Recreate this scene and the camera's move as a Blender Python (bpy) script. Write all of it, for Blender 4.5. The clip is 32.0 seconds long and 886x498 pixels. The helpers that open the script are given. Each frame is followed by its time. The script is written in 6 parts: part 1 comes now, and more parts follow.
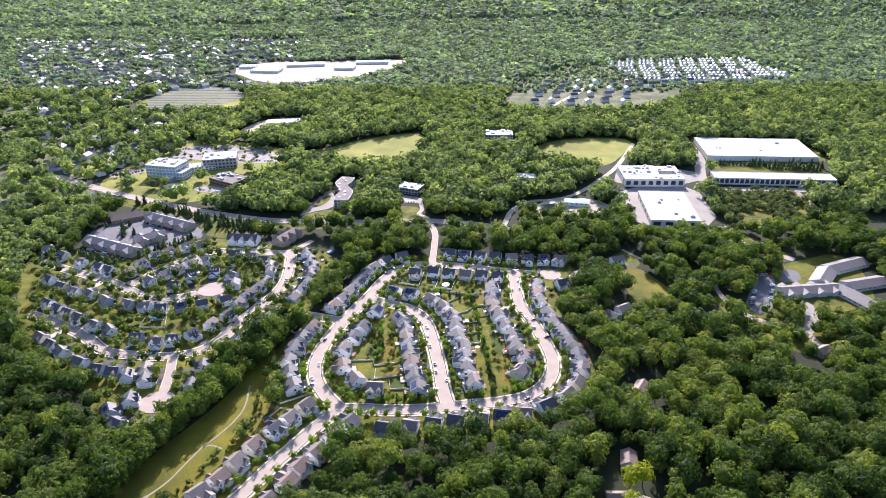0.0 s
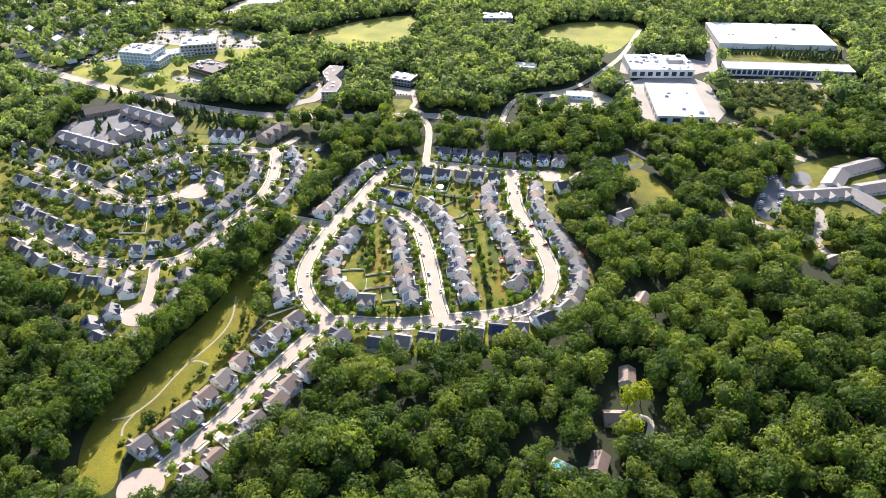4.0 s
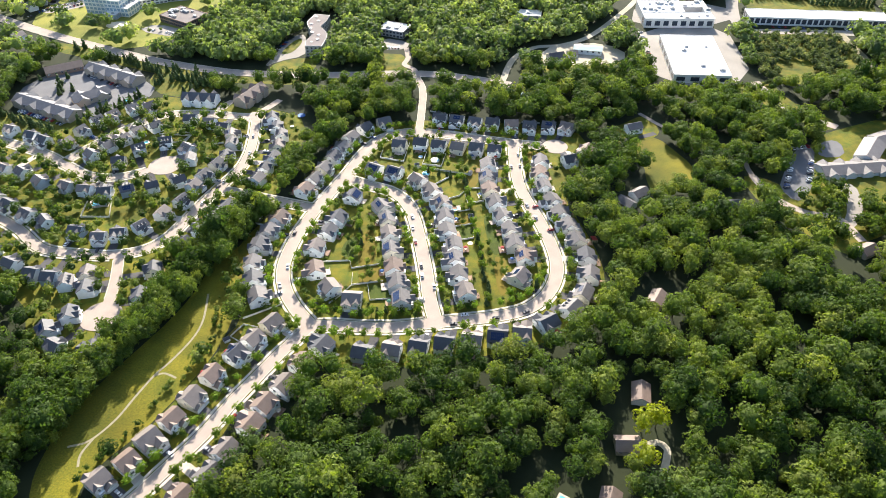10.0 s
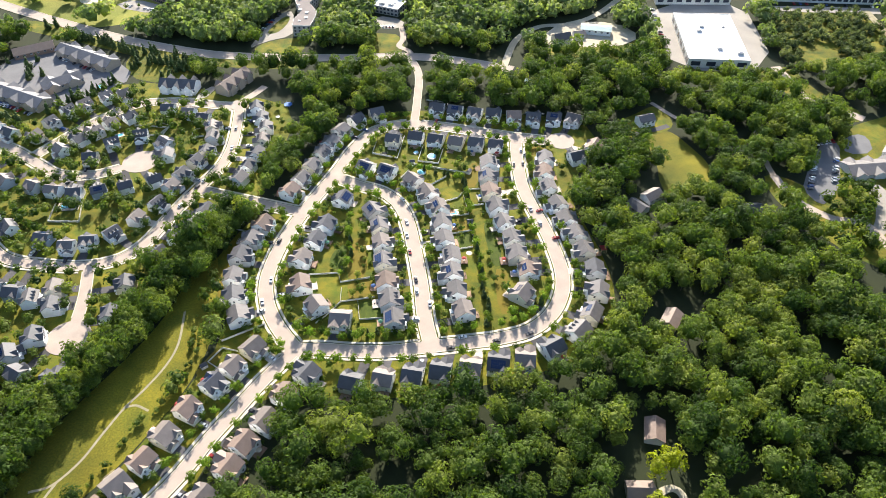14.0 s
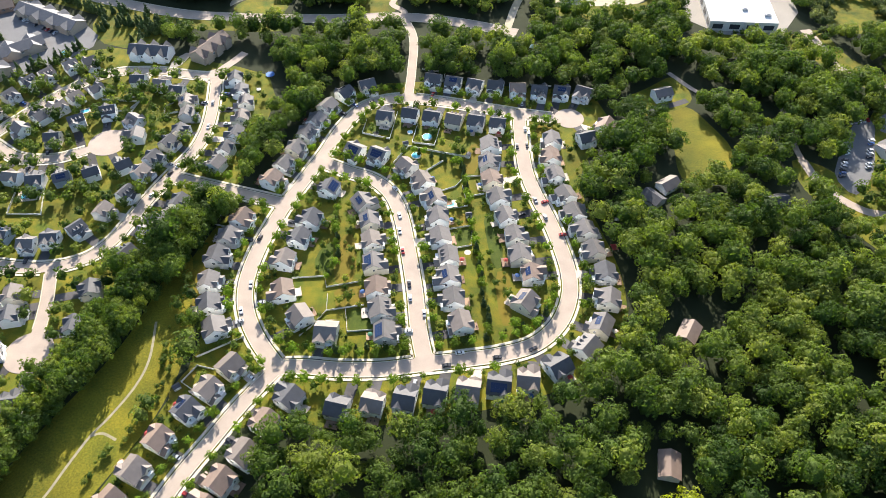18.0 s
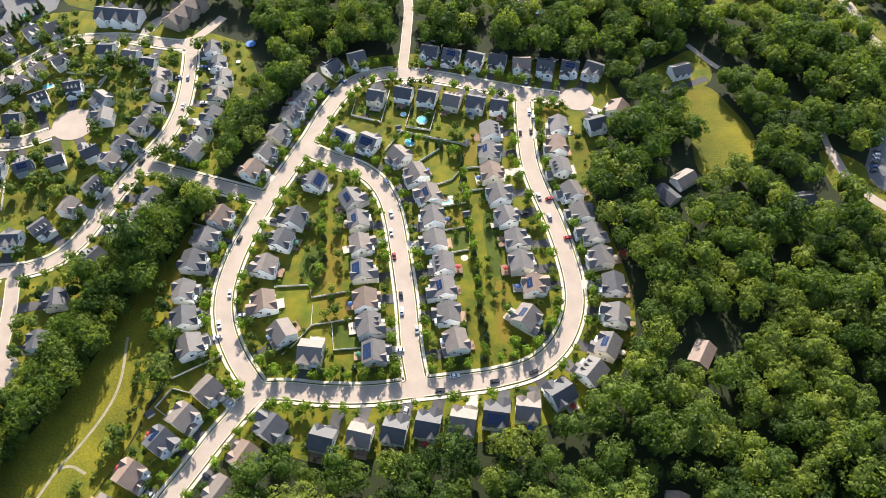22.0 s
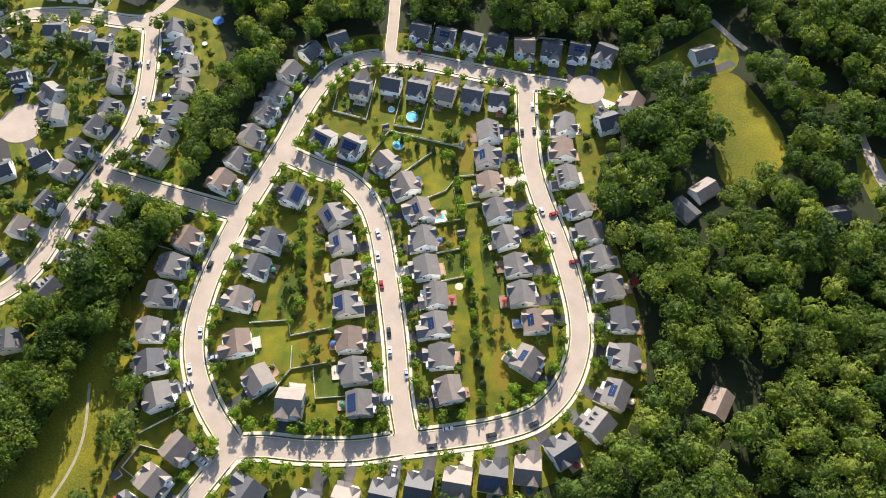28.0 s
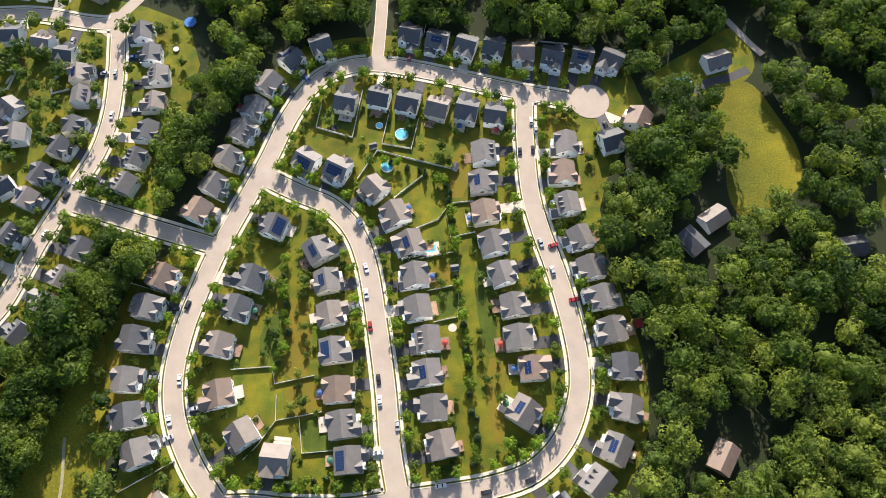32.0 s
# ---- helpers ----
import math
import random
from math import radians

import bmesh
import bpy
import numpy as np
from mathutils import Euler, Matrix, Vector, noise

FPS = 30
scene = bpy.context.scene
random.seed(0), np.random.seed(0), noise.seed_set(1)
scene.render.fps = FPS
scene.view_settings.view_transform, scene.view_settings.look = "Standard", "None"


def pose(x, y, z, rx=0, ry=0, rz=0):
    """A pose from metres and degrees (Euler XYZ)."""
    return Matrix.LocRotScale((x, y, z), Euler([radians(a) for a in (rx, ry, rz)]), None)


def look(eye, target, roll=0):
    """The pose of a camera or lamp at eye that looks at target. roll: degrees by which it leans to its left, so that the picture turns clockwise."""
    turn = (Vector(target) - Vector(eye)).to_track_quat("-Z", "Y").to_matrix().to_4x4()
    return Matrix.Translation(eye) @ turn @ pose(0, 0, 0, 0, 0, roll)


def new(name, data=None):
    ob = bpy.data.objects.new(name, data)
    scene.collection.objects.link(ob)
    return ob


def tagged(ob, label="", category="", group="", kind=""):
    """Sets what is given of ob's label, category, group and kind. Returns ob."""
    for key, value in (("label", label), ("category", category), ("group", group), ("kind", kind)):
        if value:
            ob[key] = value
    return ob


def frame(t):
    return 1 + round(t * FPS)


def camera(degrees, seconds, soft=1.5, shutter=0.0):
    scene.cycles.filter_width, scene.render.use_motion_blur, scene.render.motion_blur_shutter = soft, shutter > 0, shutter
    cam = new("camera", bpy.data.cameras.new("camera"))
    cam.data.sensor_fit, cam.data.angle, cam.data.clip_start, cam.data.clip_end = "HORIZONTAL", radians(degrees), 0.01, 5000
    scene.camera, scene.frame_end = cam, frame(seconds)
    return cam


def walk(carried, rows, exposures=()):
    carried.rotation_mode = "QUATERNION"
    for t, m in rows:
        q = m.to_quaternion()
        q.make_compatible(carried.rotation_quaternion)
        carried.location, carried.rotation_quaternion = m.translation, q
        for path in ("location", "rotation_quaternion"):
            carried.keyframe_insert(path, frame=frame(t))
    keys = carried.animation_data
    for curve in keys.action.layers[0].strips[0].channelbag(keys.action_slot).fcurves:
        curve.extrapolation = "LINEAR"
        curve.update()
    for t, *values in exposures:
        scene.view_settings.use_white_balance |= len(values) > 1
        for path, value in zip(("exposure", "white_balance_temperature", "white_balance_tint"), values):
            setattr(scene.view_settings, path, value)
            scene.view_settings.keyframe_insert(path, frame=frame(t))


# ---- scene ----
# ---- camera ----
cam = camera(63.98, 32.0, soft=0.8)
FLIGHT = [
    (0, 18.78, -383.19, 297.93, 2.26, -25.55, -0.78),
    (0.5, 17.85, -379.91, 298.24, 2.12, -26.98, -0.71),
    (1, 17.25, -376.58, 298.34, 2.01, -29.25, -0.71),
    (1.5, 16.96, -373.02, 298.47, 1.95, -31.59, -0.65),
    (2, 16.88, -369.07, 298.77, 1.89, -33.47, -0.55),
    (2.5, 16.91, -364.72, 299.43, 1.90, -33.88, -0.55),
    (4.5, 18.25, -345.95, 299.15, 1.86, -35.58, -0.41),
    (5.5, 18.32, -338.73, 299.43, 1.85, -36.50, -0.45),
    (6.5, 18.51, -328.32, 299.55, 1.82, -37.52, -0.50),
    (7.5, 18.69, -317.43, 299.39, 1.77, -38.37, -0.47),
    (8.5, 19.00, -306.02, 299.41, 1.80, -39.23, -0.50),
    (9.5, 19.62, -294.00, 299.85, 1.87, -40.13, -0.56),
    (10.5, 20.14, -281.71, 300.36, 1.94, -41.02, -0.58),
    (11.5, 20.22, -269.63, 300.37, 1.93, -41.82, -0.55),
    (12.5, 19.93, -257.62, 300.08, 1.84, -42.61, -0.45),
    (13.5, 19.94, -245.40, 299.73, 1.81, -43.45, -0.43),
    (14.5, 20.29, -236.11, 299.42, 1.87, -44.13, -0.49),
    (16.5, 20.81, -204.18, 298.55, 1.96, -47.09, -0.68),
    (17.5, 20.79, -194.13, 298.44, 1.91, -48.31, -0.53),
    (18.5, 21.00, -180.52, 298.55, 1.90, -49.97, -0.40),
    (19.5, 21.35, -167.04, 298.94, 1.86, -51.66, -0.30),
    (20.5, 21.55, -153.94, 299.52, 1.82, -53.21, -0.20),
    (21.5, 21.79, -141.40, 300.06, 1.84, -54.51, -0.10),
    (22.5, 21.93, -130.00, 300.55, 2.03, -55.72, -0.16),
    (23.5, 21.97, -118.83, 300.85, 2.11, -57.01, -0.18),
    (24.5, 21.99, -107.54, 301.00, 2.04, -58.39, -0.08),
    (25.5, 22.03, -99.27, 301.05, 2.01, -59.37, 0.03),
    (27.5, 23.47, -72.00, 299.79, 2.05, -62.13, -0.36),
    (28.5, 23.28, -63.32, 299.64, 1.90, -62.99, -0.30),
    (29.5, 23.14, -51.06, 299.51, 1.61, -64.23, -0.06),
    (30.5, 23.19, -37.58, 299.65, 1.36, -65.51, 0.07),
    (31.5, 23.55, -23.35, 300.29, 1.30, -67.03, 0.02),
    (32, 23.83, -16.21, 300.74, 1.33, -67.94, -0.03),
]


def gimbal(x, y, z, yaw, pitch, roll):
    return pose(x, y, z, 90 + pitch, 0, yaw) @ pose(0, 0, 0, 0, 0, roll)


walk(cam, [(row[0], gimbal(*row[1:])) for row in FLIGHT], exposures=[(0.0, 1.14, 5700, 24), (4.5, 1.40, 6200, 14), (14.0, 1.38, 6300, 10), (32.0, 1.08, 6400, 10)])

# ---- light ----
SUN_EL, SUN_AZ = 29.0, -2.0  # azimuth from +y towards +x
world = bpy.data.worlds.new("sky")
scene.world = world
world.use_nodes = True
wn = world.node_tree.nodes
sky = wn.new("ShaderNodeTexSky")
sky.sky_type, sky.sun_disc = "NISHITA", False
sky.sun_elevation, sky.sun_rotation = radians(SUN_EL), radians(SUN_AZ)
sky.air_density, sky.dust_density = 1.0, 1.5
wn["Background"].inputs["Strength"].default_value = 0.11
world.node_tree.links.new(sky.outputs[0], wn["Background"].inputs[0])
sun = new("sun", bpy.data.lights.new("sun", "SUN"))
sun.data.energy, sun.data.angle, sun.data.color = 5.0, radians(0.55), (1.0, 0.90, 0.765)
sun_way = Vector((math.sin(radians(SUN_AZ)) * math.cos(radians(SUN_EL)), math.cos(radians(SUN_AZ)) * math.cos(radians(SUN_EL)), math.sin(radians(SUN_EL))))
sun.matrix_world = look(sun_way * 900, (0, 0, 0))


# ---- materials ----
def material(name, base, other=None, rough=0.8, scale=0.4, fine=6.0, bump=0.0, metal=0.0, spec=0.3, mix=0.5, per_object=0.0, per_island=0.0, tint="", through_light=0.0, speckle=0.0, patch=0.0):
    """A surface with colour variation at two scales, optional relief and a change from piece to piece."""
    m = bpy.data.materials.new(name)
    m.use_nodes = True
    nt = m.node_tree
    n, l = nt.nodes, nt.links
    b = n["Principled BSDF"]
    geo = n.new("ShaderNodeNewGeometry")
    other = other or tuple(c * 0.75 for c in base)
    big, small = n.new("ShaderNodeTexNoise"), n.new("ShaderNodeTexNoise")
    big.inputs["Scale"].default_value, small.inputs["Scale"].default_value = scale, fine
    big.inputs["Detail"].default_value, small.inputs["Detail"].default_value = 5, 3
    for k in (big, small):
        l.new(geo.outputs["Position"], k.inputs["Vector"])
    add = n.new("ShaderNodeMath")
    add.operation = "MULTIPLY_ADD"
    l.new(big.outputs["Fac"], add.inputs[0])
    add.inputs[1].default_value = 0.65
    sm = n.new("ShaderNodeMath")
    sm.operation = "MULTIPLY"
    l.new(small.outputs["Fac"], sm.inputs[0])
    sm.inputs[1].default_value = 0.35
    l.new(sm.outputs[0], add.inputs[2])
    ramp = n.new("ShaderNodeMapRange")
    ramp.inputs["From Min"].default_value, ramp.inputs["From Max"].default_value = 0.5 - 0.22 * (1.2 - mix), 0.5 + 0.22 * (1.2 - mix)
    l.new(add.outputs[0], ramp.inputs["Value"])
    mc = n.new("ShaderNodeMix")
    mc.data_type = "RGBA"
    l.new(ramp.outputs[0], mc.inputs["Factor"])
    mc.inputs["A"].default_value, mc.inputs["B"].default_value = (*base, 1), (*other, 1)
    colour = mc.outputs["Result"]
    for amount, source in ((per_object, "object"), (per_island, "island"), (0.5 if tint else 0, "tint")):
        if not amount:
            continue
        if source == "object":
            s = n.new("ShaderNodeObjectInfo").outputs["Random"]
        elif source == "island":
            s = geo.outputs["Random Per Island"]
        else:
            a = n.new("ShaderNodeAttribute")
            a.attribute_name = tint
            s = a.outputs["Fac"]
        r = n.new("ShaderNodeMapRange")
        r.inputs["To Min"].default_value, r.inputs["To Max"].default_value = 1 - amount, 1 + amount
        l.new(s, r.inputs["Value"])
        h = n.new("ShaderNodeHueSaturation")
        l.new(colour, h.inputs["Color"])
        l.new(r.outputs[0], h.inputs["Value"])
        if source == "tint":
            hr = n.new("ShaderNodeMapRange")
            hr.inputs["To Min"].default_value, hr.inputs["To Max"].default_value = 0.53, 0.470
            l.new(s, hr.inputs["Value"])
            l.new(hr.outputs[0], h.inputs["Hue"])
        colour = h.outputs["Color"]
    for amount, size, detail in ((speckle, fine * 1.4, 2), (patch, scale * 0.35, 4)):
        if amount:
            sp, r, h = n.new("ShaderNodeTexNoise"), n.new("ShaderNodeMapRange"), n.new("ShaderNodeHueSaturation")
            sp.inputs["Scale"].default_value, sp.inputs["Detail"].default_value = size, detail
            l.new(geo.outputs["Position"], sp.inputs["Vector"])
            r.inputs["From Min"].default_value, r.inputs["From Max"].default_value = 0.34, 0.66
            r.inputs["To Min"].default_value, r.inputs["To Max"].default_value = 1 - amount, 1 + amount
            l.new(sp.outputs["Fac"], r.inputs["Value"])
            l.new(r.outputs[0], h.inputs["Value"])
            l.new(colour, h.inputs["Color"])
            colour = h.outputs["Color"]
    l.new(colour, b.inputs["Base Color"])
    b.inputs["Roughness"].default_value, b.inputs["Metallic"].default_value = rough, metal
    b.inputs["Specular IOR Level"].default_value = spec
    if bump:
        bp = n.new("ShaderNodeBump")
        bp.inputs["Strength"].default_value, bp.inputs["Distance"].default_value = min(bump, 1.0), 0.12 if bump < 0.9 else 0.5
        l.new(small.outputs["Fac"], bp.inputs["Height"])
        l.new(bp.outputs[0], b.inputs["Normal"])
    if through_light:
        tr, mixs = n.new("ShaderNodeBsdfTranslucent"), n.new("ShaderNodeMixShader")
        warm = n.new("ShaderNodeMix")
        warm.data_type, warm.blend_type = "RGBA", "MULTIPLY"
        warm.inputs["Factor"].default_value = 1.0
        warm.inputs["B"].default_value = (1.35, 1.45, 0.55, 1)
        l.new(colour, warm.inputs["A"])
        l.new(warm.outputs["Result"], tr.inputs["Color"])
        mixs.inputs[0].default_value = through_light
        l.new(b.outputs[0], mixs.inputs[1])
        l.new(tr.outputs[0], mixs.inputs[2])
        l.new(mixs.outputs[0], n["Material Output"].inputs["Surface"])
    return m


# Leaf litter, with the shade under the woods darkened into its colour.
GRASS = material("shade-dark leaf-littered grass", (0.026, 0.034, 0.011), (0.016, 0.022, 0.008), rough=0.95, scale=0.06, fine=1.6, bump=0.5, mix=0.3)
LAWN = material("mown lawn", (0.158, 0.134, 0.008), (0.055, 0.086, 0.006), rough=0.95, scale=0.13, fine=2.0, bump=0.6, mix=0.6, speckle=0.2, patch=0.25)
DRY = material("dry lawn", (0.172, 0.122, 0.012), (0.118, 0.106, 0.010), rough=0.95, scale=0.12, fine=2.2, bump=0.4, mix=0.4)
GREENLAWN = material("watered lawn", (0.070, 0.092, 0.009), (0.044, 0.070, 0.007), rough=0.95, scale=0.3, fine=2.2, bump=0.5, mix=0.5, speckle=0.15, patch=0.15)
MEADOW = material("meadow grass", (0.188, 0.160, 0.010), (0.076, 0.092, 0.007), rough=0.95, scale=0.045, fine=0.9, bump=0.7, mix=0.55, speckle=0.18, patch=0.3)
HAY = material("pale hay meadow", (0.270, 0.255, 0.045), (0.150, 0.175, 0.025), rough=0.95, scale=0.03, fine=0.8, bump=0.4, mix=0.6, speckle=0.15, patch=0.25)
ROAD = material("sun-bleached asphalt", (0.42, 0.345, 0.285), (0.34, 0.28, 0.235), rough=0.85, scale=0.12, fine=1.7, bump=0.1)
PATHM = material("worn path", (0.34, 0.30, 0.19), (0.22, 0.20, 0.13), rough=0.9, scale=0.5)
CONCRETE = material("pale concrete", (0.62, 0.56, 0.45), (0.50, 0.45, 0.36), rough=0.85, scale=0.3, fine=3)
DRIVE = material("dark driveway asphalt", (0.085, 0.08, 0.082), (0.06, 0.058, 0.06), rough=0.85, scale=0.3, per_object=0.35)
LOT = material("parking lot paving", (0.33, 0.30, 0.26), (0.25, 0.23, 0.205), rough=0.85, scale=0.06, fine=0.8)
CARPARK = material("grey car park asphalt", (0.17, 0.17, 0.175), (0.13, 0.13, 0.135), rough=0.85, scale=0.08, fine=1.0)
YELLOWLEAF = material("yellow-green leaves", (0.30, 0.32, 0.016), (0.21, 0.25, 0.014), rough=0.6, scale=0.2, fine=2.0, bump=1.0, per_island=0.35, through_light=0.5)
DIRT = material("bare sandy ground", (0.50, 0.44, 0.34), (0.36, 0.32, 0.23), rough=0.95, scale=0.03, fine=0.6, bump=0.4)
SIDINGS = [material("siding " + k, c, tuple(v * 0.9 for v in c), rough=0.6, scale=0.8, fine=8) for k, c in
           (("white", (0.95, 0.94, 0.92)), ("cream", (0.72, 0.66, 0.54)), ("pale grey", (0.60, 0.60, 0.60)), ("tan", (0.42, 0.35, 0.28)), ("grey blue", (0.34, 0.40, 0.48)))]
ROOFS = [material("shingle " + k, c, tuple(v * 0.78 for v in c), rough=0.62, spec=0.5, scale=0.35, fine=4.5, bump=0.5, per_object=0.16) for k, c in
         (("grey", (0.158, 0.144, 0.138)), ("warm grey", (0.200, 0.168, 0.148)), ("brown", (0.222, 0.160, 0.126)), ("slate", (0.080, 0.080, 0.088)))]
SLATEROOF = material("blue-grey shingle", (0.120, 0.122, 0.135), (0.092, 0.094, 0.105), rough=0.62, spec=0.5, scale=0.35, fine=4.5, bump=0.5)
TRIM = material("white trim", (0.88, 0.88, 0.86), rough=0.5)
PANE = material("window glass", (0.035, 0.045, 0.06), (0.05, 0.06, 0.08), rough=0.08, spec=0.6)
# Hospital panes: reflected sky painted as a pale blue base colour.
BLUEGLASS = material("reflected-sky blue curtain glass", (0.30, 0.40, 0.46), (0.24, 0.33, 0.40), rough=0.15, spec=0.6)
PV = material("photovoltaic glass", (0.012, 0.026, 0.085), (0.009, 0.02, 0.065), rough=0.12, spec=0.6, scale=2)
DOOR = material("painted door", (0.22, 0.05, 0.04), (0.05, 0.07, 0.12), rough=0.4, per_object=0.5)
TOWNGROUND = material("gardens and drives", (0.16, 0.16, 0.09), (0.060, 0.082, 0.02), rough=0.95, scale=0.03, fine=0.3, mix=0.9)
DECK = material("timber deck", (0.36, 0.24, 0.16), (0.25, 0.16, 0.11), rough=0.8, scale=1.2, per_object=0.4)
PATIO = material("paver patio", (0.58, 0.50, 0.42), (0.46, 0.39, 0.33), rough=0.8, scale=1.0, fine=5)
VINYL = material("white vinyl", (0.78, 0.77, 0.72), rough=0.5)
TIMBER = material("weathered timber", (0.40, 0.34, 0.26), (0.30, 0.25, 0.19), rough=0.8, scale=1)
WATER = material("pool water", (0.16, 0.50, 0.62), (0.12, 0.44, 0.60), rough=0.06, spec=0.5, scale=0.5)
MEMBRANE = material("white roof membrane", (0.80, 0.78, 0.74), (0.70, 0.68, 0.63), rough=0.7, scale=0.05, fine=0.5)
GRAVELROOF = material("ballasted roof", (0.22, 0.19, 0.175), (0.17, 0.15, 0.14), rough=0.9, scale=0.1, fine=1.5)
WALLW = material("white wall panel", (0.74, 0.73, 0.70), rough=0.6, scale=0.1)
WALLG = material("grey wall panel", (0.45, 0.44, 0.43), rough=0.6, scale=0.1)
BRICKW = material("brick wall", (0.30, 0.20, 0.15), (0.24, 0.16, 0.12), rough=0.85, scale=0.3, fine=5)
TEAL = material("weathered metal roof", (0.40, 0.55, 0.50), (0.50, 0.58, 0.54), rough=0.4, scale=0.2)
BARK = material("bark", (0.12, 0.09, 0.065), (0.08, 0.06, 0.045), rough=0.95, scale=1.5, bump=0.5)
LEAF = material("leaves", (0.126, 0.178, 0.030), (0.064, 0.104, 0.020), rough=0.7, spec=0.2, speckle=0.4, scale=0.11, fine=2.6, per_island=0.32, tint="tint", through_light=0.5)
# Near leaves made paler and greyer, with mid-distance haze mixed into the base.
VALLEYLEAF = material("hazed valley leaves", (0.200, 0.252, 0.092), (0.140, 0.192, 0.074), rough=0.7, spec=0.2, speckle=0.2, scale=0.08, fine=1.1, per_island=0.2, tint="tint", through_light=0.5)
# Paler and bluer than the near leaves: distance haze put into the colour.
FARLEAF = material("hazed far leaves", (0.170, 0.226, 0.176), (0.134, 0.186, 0.146), rough=0.75, spec=0.2, speckle=0.15, scale=0.05, fine=0.8, per_island=0.16, tint="tint", through_light=0.5)
GARDENLEAF = material("garden leaves", (0.116, 0.162, 0.030), (0.070, 0.108, 0.020), rough=0.7, spec=0.2, speckle=0.3, scale=0.2, fine=3.2, per_island=0.22, tint="tint", through_light=0.5)
LEAFO = material("street tree leaves", (0.165, 0.236, 0.024), (0.110, 0.174, 0.018), rough=0.7, spec=0.2, speckle=0.3, scale=0.2, fine=3.2, per_island=0.22, per_object=0.3, through_light=0.5)
SCRUBLEAF = material("dusty scrub leaves", (0.150, 0.180, 0.075), (0.100, 0.130, 0.050), rough=0.8, spec=0.2, speckle=0.3, scale=0.2, fine=2.0, per_island=0.2, tint="tint", through_light=0.4)
CONIFER = material("conifer needles", (0.062, 0.098, 0.026), (0.042, 0.072, 0.022), rough=0.8, scale=0.3, bump=1.0, per_island=0.25, per_object=0.2, through_light=0.15)
RUBBER = material("tyre rubber", (0.03, 0.03, 0.03), rough=0.8)
CARGLASS = material("dark car glass", (0.03, 0.035, 0.045), rough=0.05, spec=0.6)
CARS = [material("car paint " + k, c, tuple(v * 0.95 for v in c), rough=0.25, spec=0.6) for k, c in
        (("white", (0.78, 0.78, 0.78)), ("silver", (0.42, 0.43, 0.45)), ("black", (0.03, 0.03, 0.035)), ("red", (0.34, 0.03, 0.03)), ("blue", (0.04, 0.09, 0.25)))]
CARNAMES = ["white", "silver", "black", "red", "blue"]
# Far panels: the reflection on their glass is painted in as pale olive.
FARPV = material("reflection-pale photovoltaic glass", (0.34, 0.34, 0.25), (0.42, 0.41, 0.32), rough=0.35, scale=0.05)
HVAC = material("galvanised cowling", (0.50, 0.51, 0.52), rough=0.4, metal=0.6)


# ---- builders ----
def mesh_of(name, verts, faces, mat):
    me = bpy.data.meshes.new(name)
    me.from_pydata([tuple(v) for v in verts], [], faces)
    for k in (mat if isinstance(mat, (list, tuple)) else [mat]):
        me.materials.append(k)
    me.update()
    return me


def part(name, me, parent, label="", at=(0, 0, 0), turn=0.0):
    ob = new(name, me)
    ob.parent = parent
    ob.location = at
    ob.rotation_euler = (0, 0, turn)
    if label:
        ob["label"] = label
    return ob


def thing(name, x, y, z=0.0, turn=0.0, label="", category="", group="", kind=""):
    ob = new(name)
    ob.location, ob.rotation_euler = (x, y, z), (0, 0, turn)
    ob.empty_display_size = 0.2
    return tagged(ob, label, category, group, kind)


